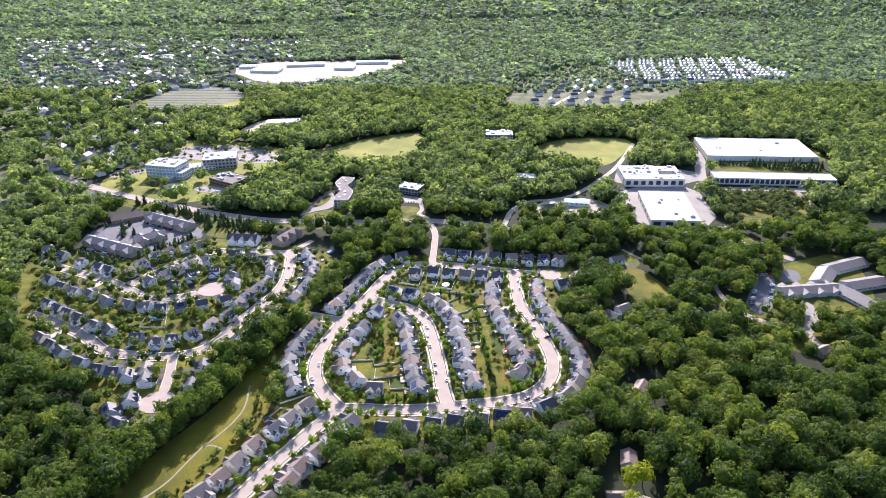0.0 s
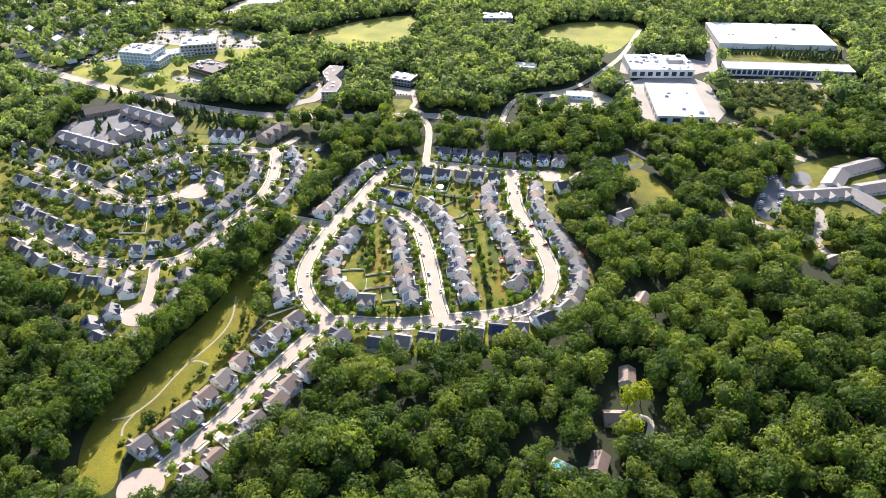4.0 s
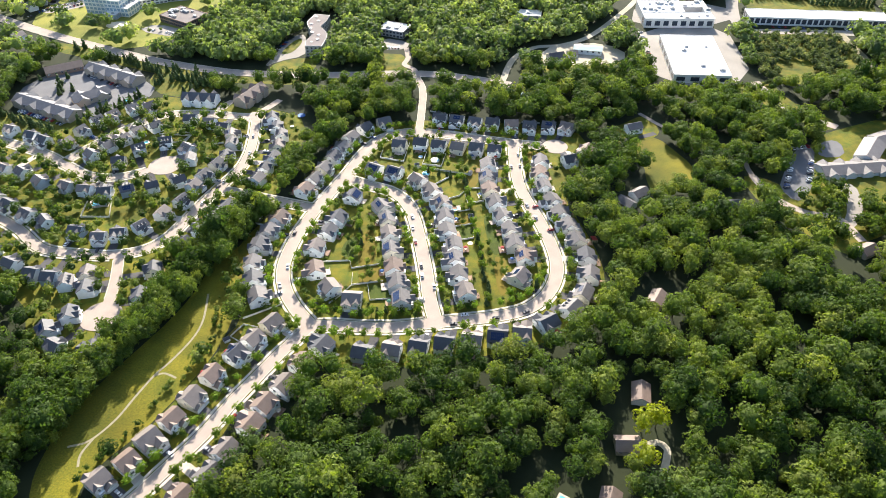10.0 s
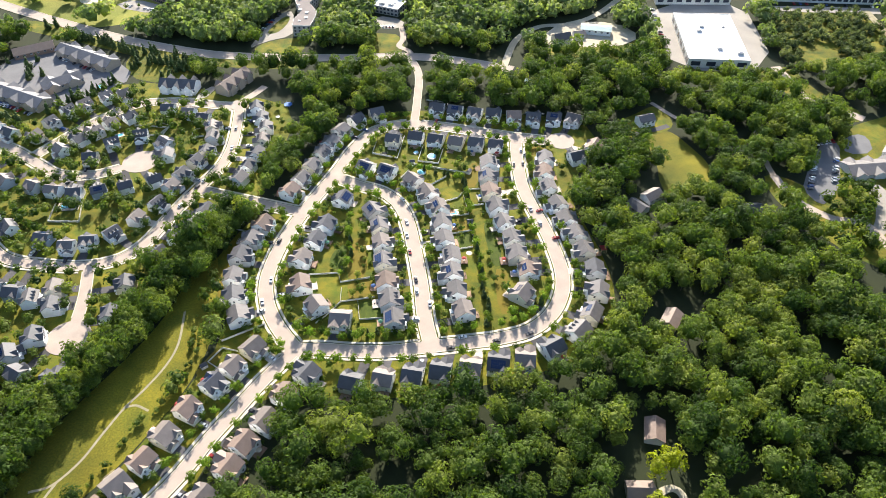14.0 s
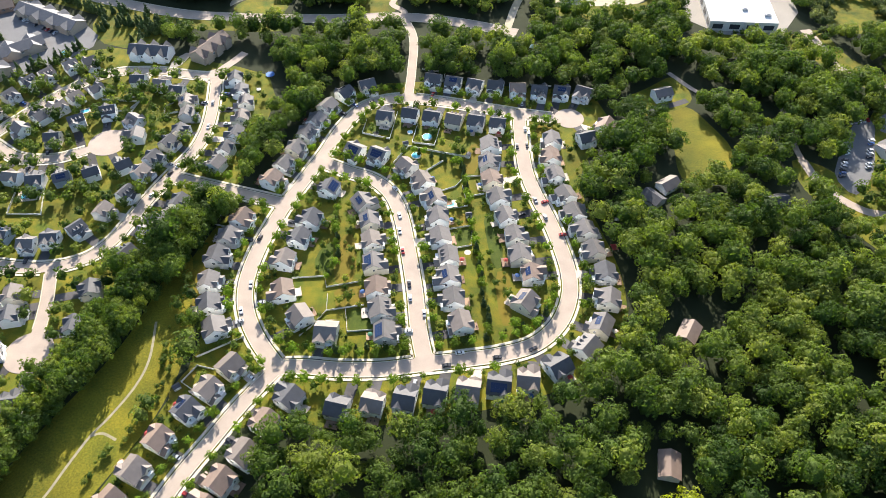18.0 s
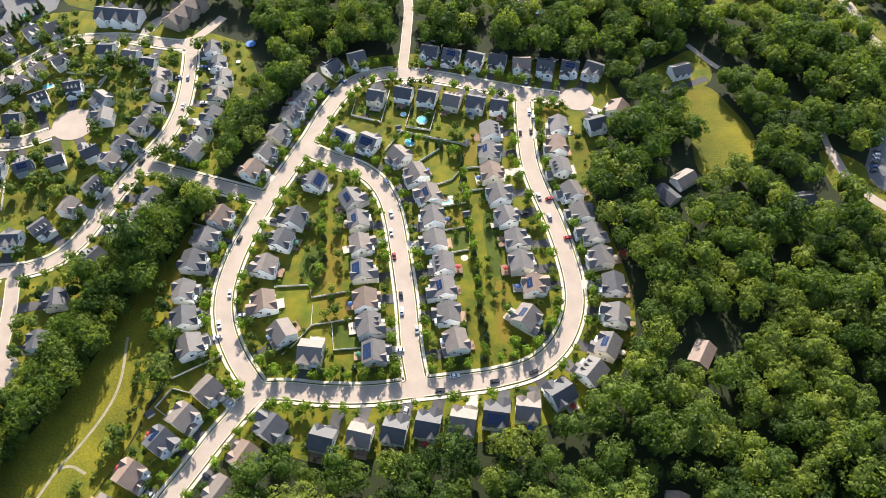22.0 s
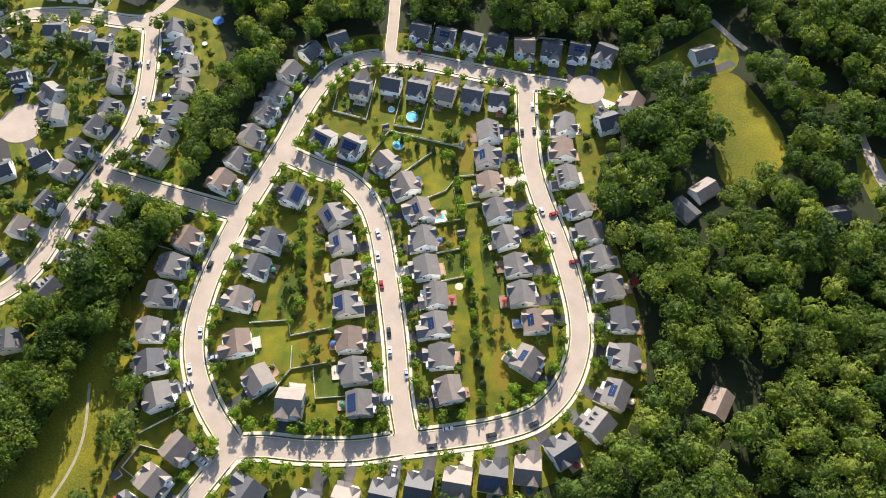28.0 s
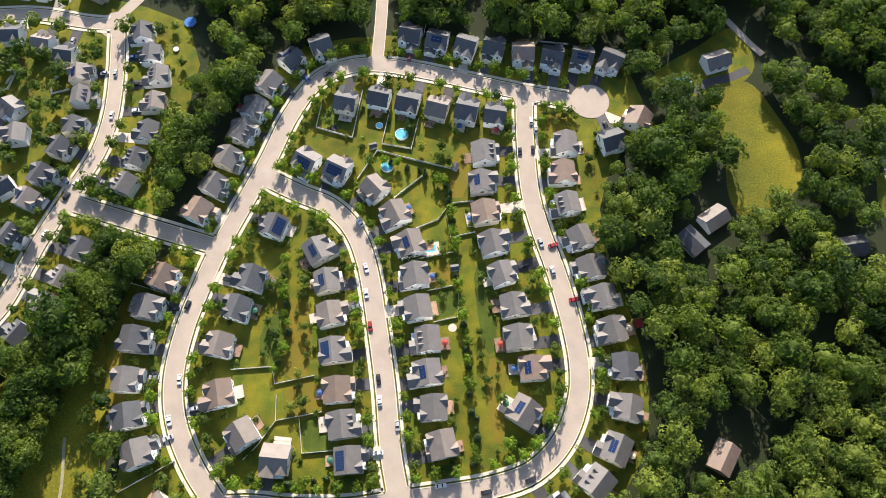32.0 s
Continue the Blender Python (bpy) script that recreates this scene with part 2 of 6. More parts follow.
class Kit:
    """Collects solids into one mesh."""

    def __init__(self):
        self.v, self.f, self.m = [], [], []

    def poly(self, pts, slot=0):
        k = len(self.v)
        self.v += [tuple(p) for p in pts]
        self.f.append(tuple(range(k, k + len(pts))))
        self.m.append(slot)

    def box(self, x0, x1, y0, y1, z0, z1, slot=0):
        k = len(self.v)
        self.v += [(x, y, z) for z in (z0, z1) for y in (y0, y1) for x in (x0, x1)]
        for q in ((0, 2, 3, 1), (4, 5, 7, 6), (0, 1, 5, 4), (2, 6, 7, 3), (0, 4, 6, 2), (1, 3, 7, 5)):
            self.f.append(tuple(k + i for i in q))
            self.m.append(slot)
        return self

    def prism(self, outline, axis, a, b, slot=0):
        """Pushes an outline (u, w) along x ('x': u is y) or along y ('y': u is x) from a to b; w is z."""
        k, n = len(self.v), len(outline)
        for s in (a, b):
            self.v += [(s, u, w) if axis == "x" else (u, s, w) for u, w in outline]
        sides = [(i, (i + 1) % n, n + (i + 1) % n, n + i) for i in range(n)]
        for q in [tuple(range(n - 1, -1, -1)), tuple(range(n, 2 * n))] + sides:
            self.f.append(tuple(k + i for i in q))
            self.m.append(slot)
        return self

    def column(self, outline, z0, z1, slot=0):
        """An upright solid over a ground outline."""
        k, n = len(self.v), len(outline)
        for z in (z0, z1):
            self.v += [(x, y, z) for x, y in outline]
        for q in [tuple(range(n - 1, -1, -1)), tuple(range(n, 2 * n))] + [(i, (i + 1) % n, n + (i + 1) % n, n + i) for i in range(n)]:
            self.f.append(tuple(k + i for i in q))
            self.m.append(slot)
        return self

    def disc(self, x, y, r, z0, z1, n=20, slot=0):
        return self.column([(x + r * math.cos(2 * math.pi * i / n), y + r * math.sin(2 * math.pi * i / n)) for i in range(n)], z0, z1, slot)

    def done(self, name, mats):
        mats = mats if isinstance(mats, (list, tuple)) else [mats]
        me = bpy.data.meshes.new(name)
        me.from_pydata(self.v, [], self.f)
        for k in mats:
            me.materials.append(k)
        me.polygons.foreach_set("material_index", self.m)
        bm = bmesh.new()
        bm.from_mesh(me)
        bmesh.ops.recalc_face_normals(bm, faces=bm.faces)
        bm.to_mesh(me)
        bm.free()
        return me


def smooth_line(pts, step=2.5):
    """A gentle curve through the points, sampled evenly."""
    p = [Vector((*q, 0)) for q in pts]
    p = [p[0] * 2 - p[1]] + p + [p[-1] * 2 - p[-2]]
    out = []
    for i in range(1, len(p) - 2):
        a, b, c, d = p[i - 1:i + 3]
        n = max(1, int((c - b).length / step))
        for j in range(n):
            t = j / n
            out.append(0.5 * ((2 * b) + (c - a) * t + (2 * a - 5 * b + 4 * c - d) * t * t + (3 * b - a - 3 * c + d) * t ** 3))
    out.append(p[-2])
    return np.array([(q.x, q.y) for q in out])


def normals_of(line):
    d = np.gradient(line, axis=0)
    d /= np.linalg.norm(d, axis=1, keepdims=True) + 1e-9
    return np.stack([-d[:, 1], d[:, 0]], 1)


def inside(px, py, poly):
    res = np.zeros(len(px), bool)
    for (x0, y0), (x1, y1) in zip(poly, poly[1:] + poly[:1]):
        cut = (y0 > py) != (y1 > py)
        res ^= cut & (px < (x1 - x0) * (py - y0) / (y1 - y0 + 1e-12) + x0)
    return res


# ---- the plan ----
STREETS = {
    "loop_west": (7.6, [(-66.3, -7.6), (-79.4, 8.7), (-88.6, 26.0), (-92.4, 44.5), (-90.9, 65.5), (-86.6, 84.9), (-81.2, 103.9), (-72.4, 127.2), (-63.9, 150.3), (-56.1, 174.7), (-44.8, 195.4), (-30.7, 204.3), (-15.1, 206.4), (7.0, 203.2), (35.1, 196.7), (59.7, 191.0)]),
    "court": (7.4, [(59.7, 191.0), (78.0, 187.9), (92.4, 184.4)]),
    "loop_east": (7.7, [(59.7, 191.0), (59.7, 166.4), (61.3, 137.7), (65.5, 117.6), (72.3, 95.5), (77.4, 74.6), (80.5, 54.8), (79.5, 38.6), (72.6, 21.7), (60.0, 9.0), (43.2, 2.6), (24.3, -1.0), (5.4, -3.9), (-15.5, -7.3), (-36.7, -7.9), (-53.4, -6.8), (-66.3, -7.6)]),
    "centre": (7.8, [(5.9, -3.9), (1.5, 15.9), (-2.0, 41.6), (-7.1, 69.3), (-13.0, 96.2), (-20.4, 113.6), (-32.1, 125.6), (-47.7, 132.4), (-66.2, 141.3)]),
    "southwest": (6.8, [(-66.3, -7.6), (-79.6, -28.2), (-88.7, -45.0), (-98.4, -62.8), (-107.8, -82.8), (-119.4, -101.4), (-129.2, -117.1), (-140.6, -133.5)]),
    "side": (7.0, [(-81.2, 103.9), (-110.1, 112.1), (-131.3, 118.2), (-157.0, 125.8)]),
    "west": (6.6, [(-152.0, 228.4), (-148.1, 205.2), (-145.5, 184.7), (-145.0, 168.3), (-147.3, 150.8), (-155.4, 129.3), (-164.3, 104.5), (-169.0, 88.0), (-174.5, 72.0), (-185.0, 59.0), (-203.6, 52.3), (-226.5, 52.7), (-254.9, 58.2), (-280.6, 78.3), (-310.5, 95.9), (-345.0, 112.0)]),
    "west_top": (6.4, [(-152.6, 228.4), (-170.2, 229.8), (-192.7, 234.0), (-211.6, 234.0), (-231.4, 230.0), (-251.2, 211.0), (-268.9, 186.0), (-282.4, 162.7)]),
    "west_close": (6.4, [(-200.7, 51.0), (-194.6, 28.8), (-191.5, 9.9), (-191.3, -0.9)]),
    "west_inner": (6.4, [(-205.0, 156.1), (-218.9, 147.1), (-234.9, 140.0), (-257.6, 140.8), (-280.9, 155.0), (-305.4, 170.7), (-347.9, 188.9), (-387.7, 208.3)]),
    "north": (5.6, [(-15.1, 206.4), (-14.5, 241.0), (-15.7, 279.7), (-25.0, 309.0)]),
    "main": (11.0, [(-502.6, 448.4), (-430.4, 407.0), (-377.5, 379.4), (-340.1, 361.9), (-300.6, 343.8), (-260.3, 327.7), (-204.3, 311.2), (-169.6, 306.5), (-124.6, 304.5), (-80.4, 305.1), (-26.4, 308.4), (18.9, 301.4), (62.0, 287.1)]),
    "quarry_lane": (6.0, [(54.0, 289.5), (67.2, 338.6), (88.9, 364.1), (115.8, 370.2), (144.7, 389.9), (183.1, 443.2), (210.6, 491.3), (248.4, 582.3)]),
    "depot_lane": (8.4, [(280.1, 296.2), (284.9, 269.0), (287.9, 246.7), (303.5, 234.2), (322.3, 219.0)]),
    "office_lane": (5.0, [(-35.4, 362.4), (-32.3, 340.7), (-34.9, 326.7), (-26.0, 318.0), (-22.0, 308.0)]),
    "cabin_lane": (3.6, [(166.9, 239.1), (172.3, 231.5), (177.6, 223.6), (182.9, 217.1)]),
    "west_stub": (6.4, [(-152.0, 228.4), (-150.8, 236.0), (-144.5, 246.0), (-138.0, 258.0)]),
    "clinic_lane": (6.0, [(233.6, 148.7), (239.2, 124.5), (256.0, 105.8), (276.1, 98.9), (282.5, 74.7)]),
}
LINES = {k: smooth_line(p) for k, (w, p) in STREETS.items()}
CORE = ("loop_west", "court", "loop_east", "centre", "southwest", "side")
ENDS = [(92.4, 186.8, 9.8), (-140.6, -133.5, 11.5), (-205.0, 156.1, 12.5), (-191.3, -2.0, 12.0)]

HOMES = {
    "loop_west": [(-92.2, 120.4), (-87.2, 134.2), (-82.5, 148.5), (-77.7, 162.9), (-73.3, 176.4), (-67.8, 191.1), (-58.1, 205.9), (-43.7, 214.3), (-103.0, 87.6), (-107.8, 73.6), (-110.8, 59.1), (-111.0, 41.6), (-107.0, 26.6), (-100.7, 11.9),
                  (-63.4, 87.9), (-67.9, 74.0), (-73.4, 57.5), (-70.5, 36.6), (-59.0, 20.6), (-56.2, 113.3),
                  (-28.5, 180.7), (-12.3, 183.7), (2.0, 181.4), (16.6, 178.5), (31.0, 177.2), (44.8, 174.9),
                  (1.6, 222.4), (15.6, 219.2), (30.3, 216.3), (44.4, 215.2)],
    "court": [(59.2, 212.6), (74.0, 210.6), (89.2, 210.6), (103.9, 209.2), (100.8, 161.9), (114.5, 174.2)],
    "centre": [(-35.3, 101.8), (-30.0, 87.4), (-27.5, 72.1), (-25.0, 56.1), (-21.8, 39.4), (-18.5, 25.2), (-15.2, 11.2), (-44.6, 147.8), (-29.5, 143.6), (-11.5, 133.9), (-1.2, 120.8), (6.4, 106.3), (9.0, 90.9), (10.8, 75.8), (15.5, 62.0), (15.9, 47.4), (18.9, 32.9), (22.8, 18.3)],
    "loop_east": [(39.3, 153.7), (38.2, 138.0), (39.8, 122.5), (43.4, 107.1), (47.4, 92.6), (52.2, 78.0), (54.4, 63.6), (59.9, 50.3), (55.9, 32.3), (78.8, 159.8), (77.0, 143.9), (78.2, 127.7), (83.3, 110.8), (87.4, 96.4), (91.8, 82.8), (95.0, 68.0), (99.4, 52.2), (99.3, 34.7), (93.3, 18.1), (84.8, 4.9),
                  (70.0, -6.3), (54.9, -14.5), (41.0, -17.5), (26.5, -20.5), (11.3, -22.9), (-2.9, -25.9), (-17.6, -28.1), (-33.7, -30.6), (-44.3, 11.2)],
    "southwest": [(-56.5, -26.0), (-88.2, -9.4), (-95.6, -22.2), (-103.2, -33.2), (-112.0, -47.8), (-118.4, -62.7), (-124.6, -76.4), (-132.1, -88.7), (-138.2, -101.0), (-148.5, -111.0), (-65.7, -38.7), (-71.9, -54.1), (-79.6, -66.4), (-83.8, -79.1), (-92.4, -93.9), (-97.1, -107.4), (-106.3, -119.1), (-114.3, -131.5)],
    "west": [(-135.8, 220.3), (-129.1, 207.1), (-123.4, 194.5), (-122.6, 178.6), (-122.7, 161.9), (-125.9, 146.9), (-128.7, 133.3), (-163.1, 194.3), (-159.4, 181.0), (-159.9, 164.2), (-164.0, 152.2), (-169.5, 137.4), (-173.1, 124.9), (-176.3, 106.3), (-142.7, 100.2), (-147.3, 86.5), (-153.3, 74.6), (-160.9, 60.5),
             (-184.9, 91.9), (-236.1, 72.2), (-218.5, 65.8), (-207.2, 70.4), (-195.0, 77.5)],
    "west_top": [(-172.9, 206.1), (-185.9, 212.8), (-203.1, 217.7), (-257.3, 234.2), (-244.7, 238.1), (-269.8, 223.2), (-279.5, 214.6), (-286.2, 198.7), (-290.3, 181.0), (-255.0, 176.4), (-240.2, 197.3), (-228.5, 206.2), (-247.1, 186.1)],
    "west_inner": [(-230.6, 173.6), (-212.6, 183.3), (-192.0, 174.1), (-186.1, 159.0), (-238.9, 155.3), (-263.4, 163.9), (-185.5, 130.5), (-203.1, 123.7), (-219.4, 119.2), (-234.3, 116.3), (-249.6, 118.7), (-265.1, 122.8),
                   (-390.7, 227.3), (-369.0, 214.8), (-344.0, 199.8), (-322.3, 190.2), (-309.5, 183.6), (-356.0, 165.9), (-337.5, 152.7), (-321.7, 144.2), (-306.0, 140.1), (-286.8, 127.9)],
    "west_close": [(-171.4, 35.0), (-172.2, 12.0), (-211.4, 30.3), (-207.1, 16.9), (-207.8, -4.7), (-185.8, -32.1), (-221.6, 22.3), (-216.1, -16.9), (-205.5, -29.2)],
    "west_end": [(-333.5, 123.0), (-320.6, 115.2), (-308.0, 107.5), (-295.7, 100.1), (-277.7, 89.2), (-262.0, 82.2), (-296.9, 60.8), (-283.9, 51.1), (-264.0, 38.7), (-246.3, 29.8), (-233.6, 27.0), (-310.3, 70.8)],
}
LINES["west_end"] = LINES["west"]
# roof of each house of the estate: shingle 0 grey, 1 warm grey, 2 brown, 3 slate; d dormers, b or f a solar array on the back or front slope, B or F a large one
ROOF_NOTES = {
    "loop_west": "2 0 0 0d 0 0 3b 3 2 0 3 0 3 0 3 3 1 2 1 3B 3 3d 3 1d 3 3 3 3f 3 3",
    "court": "2 3d 3f 3 3 2",
    "centre": "0b 0b 1 0B 2 0d 0B 0F 0F 1 1 1f 0 0 0d 0f 0 1",
    "loop_east": "0d 0b 2 0 0 0 0 2b 1b 0 2 0d 0 0 0 0 3 0 0f 0d 3 1 3B 1 3 3 1 3 1",
    "southwest": "3 1 1 3b 2 1 2 1 2 1 2 1 2 2 1 0 2 1",
}
ALL_HOMES = np.array([q for k in HOMES for q in HOMES[k]])

# open ground: outlines of grass, paving and yards
MEADOWS = {
    "hillside_meadow": [(-232.4, 530.6), (-179.8, 565.1), (-125.5, 614.4), (-48.9, 646.1), (-41.2, 577.4), (-59.7, 520.3), (-104.7, 503.0), (-171.8, 519.8), (-216.3, 524.0)],
    "rough_meadow": [(96.9, 554.4), (142.4, 602.4), (201.8, 615.1), (253.3, 602.6), (236.4, 554.9), (194.7, 480.0), (163.2, 500.2), (116.5, 525.4)],
    "woodland_field": [(149.0, 191.8), (160.0, 198.0), (174.5, 202.4), (184.6, 181.1), (193.0, 162.6), (191.8, 141.3), (170.8, 127.1), (159.1, 123.5), (154.0, 136.8), (157.4, 165.3)],
    "path_meadow": [(-182, -112), (-183, -92), (-179, -70), (-171, -48), (-161, -28), (-151, -8), (-143, 14), (-139, 40), (-133, 62), (-126, 66), (-120, 34), (-112.0, 0.0), (-116.6, -32.3), (-127.3, -58.0), (-139.0, -82.3), (-152.8, -99.9), (-158.0, -115.2), (-151.5, -138.1), (-170, -140)],
    "campus_lawn": [(-446.5, 419.0), (-417.0, 529.8), (-394.7, 613.9), (-284.7, 588.9), (-204.4, 537.4), (-210.7, 498.3), (-240.7, 448.3), (-266.9, 377.2), (-315.2, 352.6), (-371.5, 368.1)],
    "school_lawn": [(-163, 311), (-155, 333), (-122, 343), (-114, 309)],
    "hall_lawn": [(470, 588), (482, 566), (490, 545), (479, 504), (470, 500)],
    "cabin_lawn": [(121, 196), (130, 209), (150, 221), (164, 233), (170, 234), (178, 222), (177.6, 202.5), (148, 190), (136, 192), (127, 190)],
    "clinic_lawn": [(252, 118), (268, 140), (288, 188), (300, 204), (318, 214), (380, 240), (365, 150), (330, 105), (296, 78), (268, 70), (255, 100)],
    "scrub_lawn": [(310.0, 318.0), (345.0, 322.0), (350.0, 350.0), (312.0, 345.0)],
    "solar_field": [(-565.8, 798.3), (-540.9, 924.3), (-440.6, 945.6), (-380.9, 876.7), (-357.0, 776.3), (-452.6, 770.3)],
}
PAVED = {
    "school_lot": [(-166, 318), (-161, 346), (-155, 376), (-148, 392), (-139, 392), (-133, 361), (-132, 344), (-155, 332)],
    "townhouse_lot": [(-191, 240), (-183, 257), (-176, 257), (-182, 238)],
    "office_lot": [(-62, 386), (-33, 376), (-35, 359), (-60, 358)],
    "depot_yard": [(196.6, 405.9), (286.7, 430.9), (281.0, 284.0), (193.3, 290.7), (189.8, 368.2)],
    "depot_yard_north": [(190.0, 412.8), (205.4, 474.2), (302.6, 478.0), (295.4, 418.7)],
    "clinic_lot": [(248, 134), (256, 150), (268, 172), (282, 190), (293, 188), (284, 165), (276, 142), (264, 124), (254, 117)],
    "clinic_forecourt": [(291, 140), (304, 140), (300, 115), (291, 97), (276, 83), (270, 86), (282, 100), (290, 118)],
    "clinic_yard": [(292, 174), (294, 190), (308, 200), (316, 196), (312, 176)],
    "white_yard": [(-490.1, 1103.9), (-429.9, 1193.8), (-268.0, 1201.7), (-119.0, 1216.6), (-113.9, 1152.8), (-195.6, 1040.5), (-277.0, 990.7), (-370.8, 968.1)],
    "far_lot": [(-332.9, 642.6), (-306.5, 722.3), (-230.2, 728.2), (-225.5, 704.5), (-276.0, 672.8), (-307.2, 627.6)],
    "apartment_lot": [(-380.0, 262.0), (-352.1, 325.3), (-276.4, 300.7), (-246.9, 271.1), (-270.4, 240.5), (-302.0, 219.9), (-345.1, 228.5)],
    "shed_yard": [(87.1, 341.0), (110.3, 374.5), (160.5, 375.1), (179.1, 346.9), (153.3, 326.3), (97.6, 328.2)],
    "hall_access": [(317, 610), (331, 610), (329, 512), (314, 470), (303, 412), (293, 418), (303, 480), (313, 500)],
    "warehouse_apron": [(300, 399), (452, 392), (456, 404), (300, 412)],
    "hill_lot": [(36.0, 578.0), (90.0, 578.0), (90.0, 600.0), (36.0, 600.0)],
    "campus_lot_west": [(-440.0, 455.0), (-392.0, 492.0), (-386.0, 470.0), (-425.0, 440.0)],
    "campus_lot_north": [(-392.0, 520.0), (-380.0, 580.0), (-300.0, 578.0), (-222.0, 528.0), (-236.0, 500.0), (-290.0, 500.0), (-330.0, 512.0)],
    "campus_lot_south": [(-315.0, 400.0), (-300.0, 418.0), (-258.0, 398.0), (-268.0, 384.0)],
}
CLEARED = {
    "strip_edge": [(-112, 96), (-118, 86), (-126, 62), (-131, 40), (-138, 14), (-112, 2), (-114, 40), (-106, 92)],
    "office_lawn": [(-62, 350), (-50, 350), (-36, 348), (-28, 318), (-46, 309), (-60, 312)],
    "hall_verge": [(318, 446), (450, 438), (468, 502), (332, 502)],
    "depot_verge": [(274, 296), (294, 296), (298, 264), (312, 246), (326, 226), (314, 212), (300, 224), (280, 240), (274, 262)],
    "scrub": [(300, 396), (396, 404), (392, 308), (330, 290), (292, 296)],
    "shed_apron": [(92, 330), (160, 328), (176, 345), (185, 320), (150, 304), (95, 308)],
    "depot_apron": [(190, 296), (290, 290), (294, 270), (200, 268)],
    "road_verge": [(-385, 376), (-300, 338), (-260, 322), (-204, 304), (-112, 298), (-112, 284), (-205, 290), (-264, 306), (-300, 322), (-390, 356)],
    "pine_green": [(-264, 318), (-205, 300), (-198, 264), (-240, 262), (-264, 285)],
    "lane_verge": [(228, 154), (250, 140), (284, 95), (286, 58), (262, 62), (238, 98), (224, 130)],
    "cabin_clearing": [(95, -78), (104, -62), (105, -44), (124, -46), (130, -66), (129, -88), (122, -104), (113, -106), (104, -100), (92, -98)],
    "pool_clearing": [(63, -110), (80, -110), (94, -115), (92, -128), (66, -125)],
    "dell": [(128, 33), (145, 40), (159, 38), (161, 25), (151, 15), (129, 15)],
    "west_estate": [(-400, 240), (-300, 218), (-262, 268), (-150, 245), (-104, 226), (-110, 140), (-112, 118), (-140, 95), (-163, 45), (-163, 0), (-178, -42), (-222, -32), (-245, 15), (-300, 38), (-345, 95), (-400, 190)],
    "estate": [(-60, -32), (-88, -45), (-108, -120), (-140, -146), (-155, -120), (-125, -55), (-105, 0), (-118, 40), (-112, 95), (-92, 108), (-95, 122), (-75, 185), (-62, 212), (-40, 222), (0, 226), (110, 216), (122, 178), (100, 150), (92, 120), (104, 80), (110, 50), (108, 20), (90, -8), (70, -17), (40, -27), (0, -35), (-34, -40), (-50, -36)],
    "west_yards": [(-138, 244), (-102, 240), (-99, 205), (-106, 190), (-112, 165), (-117, 158), (-118, 140), (-112, 122), (-150, 112), (-150, 160)],
    "far_town": [(66.3, 788.8), (117.9, 1006.7), (218.1, 1113.2), (357.0, 1169.3), (591.4, 1193.5), (662.5, 1072.3), (620.7, 994.6), (458.8, 949.8), (317.6, 785.1), (176.4, 768.8)],
}


# ---- ground, roads and kerbs ----
def terrain(x, y):
    """Flat round the estates, wooded hills far beyond them."""
    far = np.clip((y - 1350) / 1500, 0, 1)
    side = 0.55 + 0.45 * np.sin(x * 0.0011 + 0.4) + 0.25 * np.sin(x * 0.0031 + y * 0.0012)
    return 150 * far ** 1.4 * np.clip(side, 0.05, 1.4)


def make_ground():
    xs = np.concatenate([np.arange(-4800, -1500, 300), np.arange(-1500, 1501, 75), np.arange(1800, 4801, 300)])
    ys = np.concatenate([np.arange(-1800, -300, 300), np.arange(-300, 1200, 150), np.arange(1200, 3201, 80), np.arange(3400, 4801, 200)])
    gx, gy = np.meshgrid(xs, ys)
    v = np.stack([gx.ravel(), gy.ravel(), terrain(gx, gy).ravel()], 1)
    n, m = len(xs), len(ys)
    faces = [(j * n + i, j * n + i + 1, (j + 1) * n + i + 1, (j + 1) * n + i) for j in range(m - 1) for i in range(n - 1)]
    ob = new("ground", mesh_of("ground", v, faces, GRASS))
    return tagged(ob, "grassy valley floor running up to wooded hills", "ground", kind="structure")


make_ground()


def blob(name, outline, z, mat, label, category, rounds=2):
    """A flat piece of ground with a softened, slightly uneven outline."""
    pts = list(outline)
    for _ in range(rounds):
        pts = [q for a, b in zip(pts, pts[1:] + pts[:1]) for q in ((a[0] * .75 + b[0] * .25, a[1] * .75 + b[1] * .25), (a[0] * .25 + b[0] * .75, a[1] * .25 + b[1] * .75))]
    ob = new(name, Kit().column(pts, z - 0.04, z).done(name, mat))
    return tagged(ob, label, category, kind="structure")


for n, (k, outline) in enumerate(MEADOWS.items()):
    blob(k, outline, 0.05 + .006 * n, HAY if k in ("hillside_meadow", "rough_meadow", "solar_field", "campus_lawn") else LAWN if "lawn" in k else MEADOW, "open mown field of yellow-green grass" if "meadow" in k or "field" in k else "short green lawn with dry patches", "meadow" if "lawn" not in k else "lawn")
blob("west_estate_lawn", CLEARED["west_estate"], 0.024, LAWN, "mown lawns and gardens between houses", "lawn", 1)
blob("suburb_ground", [(-430, 475), (-405, 620), (-590, 740), (-640, 950), (-560, 1060), (-580, 1330), (-1250, 1330), (-1000, 760), (-720, 340), (-480, 330), (-470, 440)], 0.012, TOWNGROUND, "gardens and drives of the distant suburb", "lawn", 1)
blob("far_town_ground", CLEARED["far_town"], 0.026, TOWNGROUND, "rough grass round the distant townhouses", "lawn", 1)
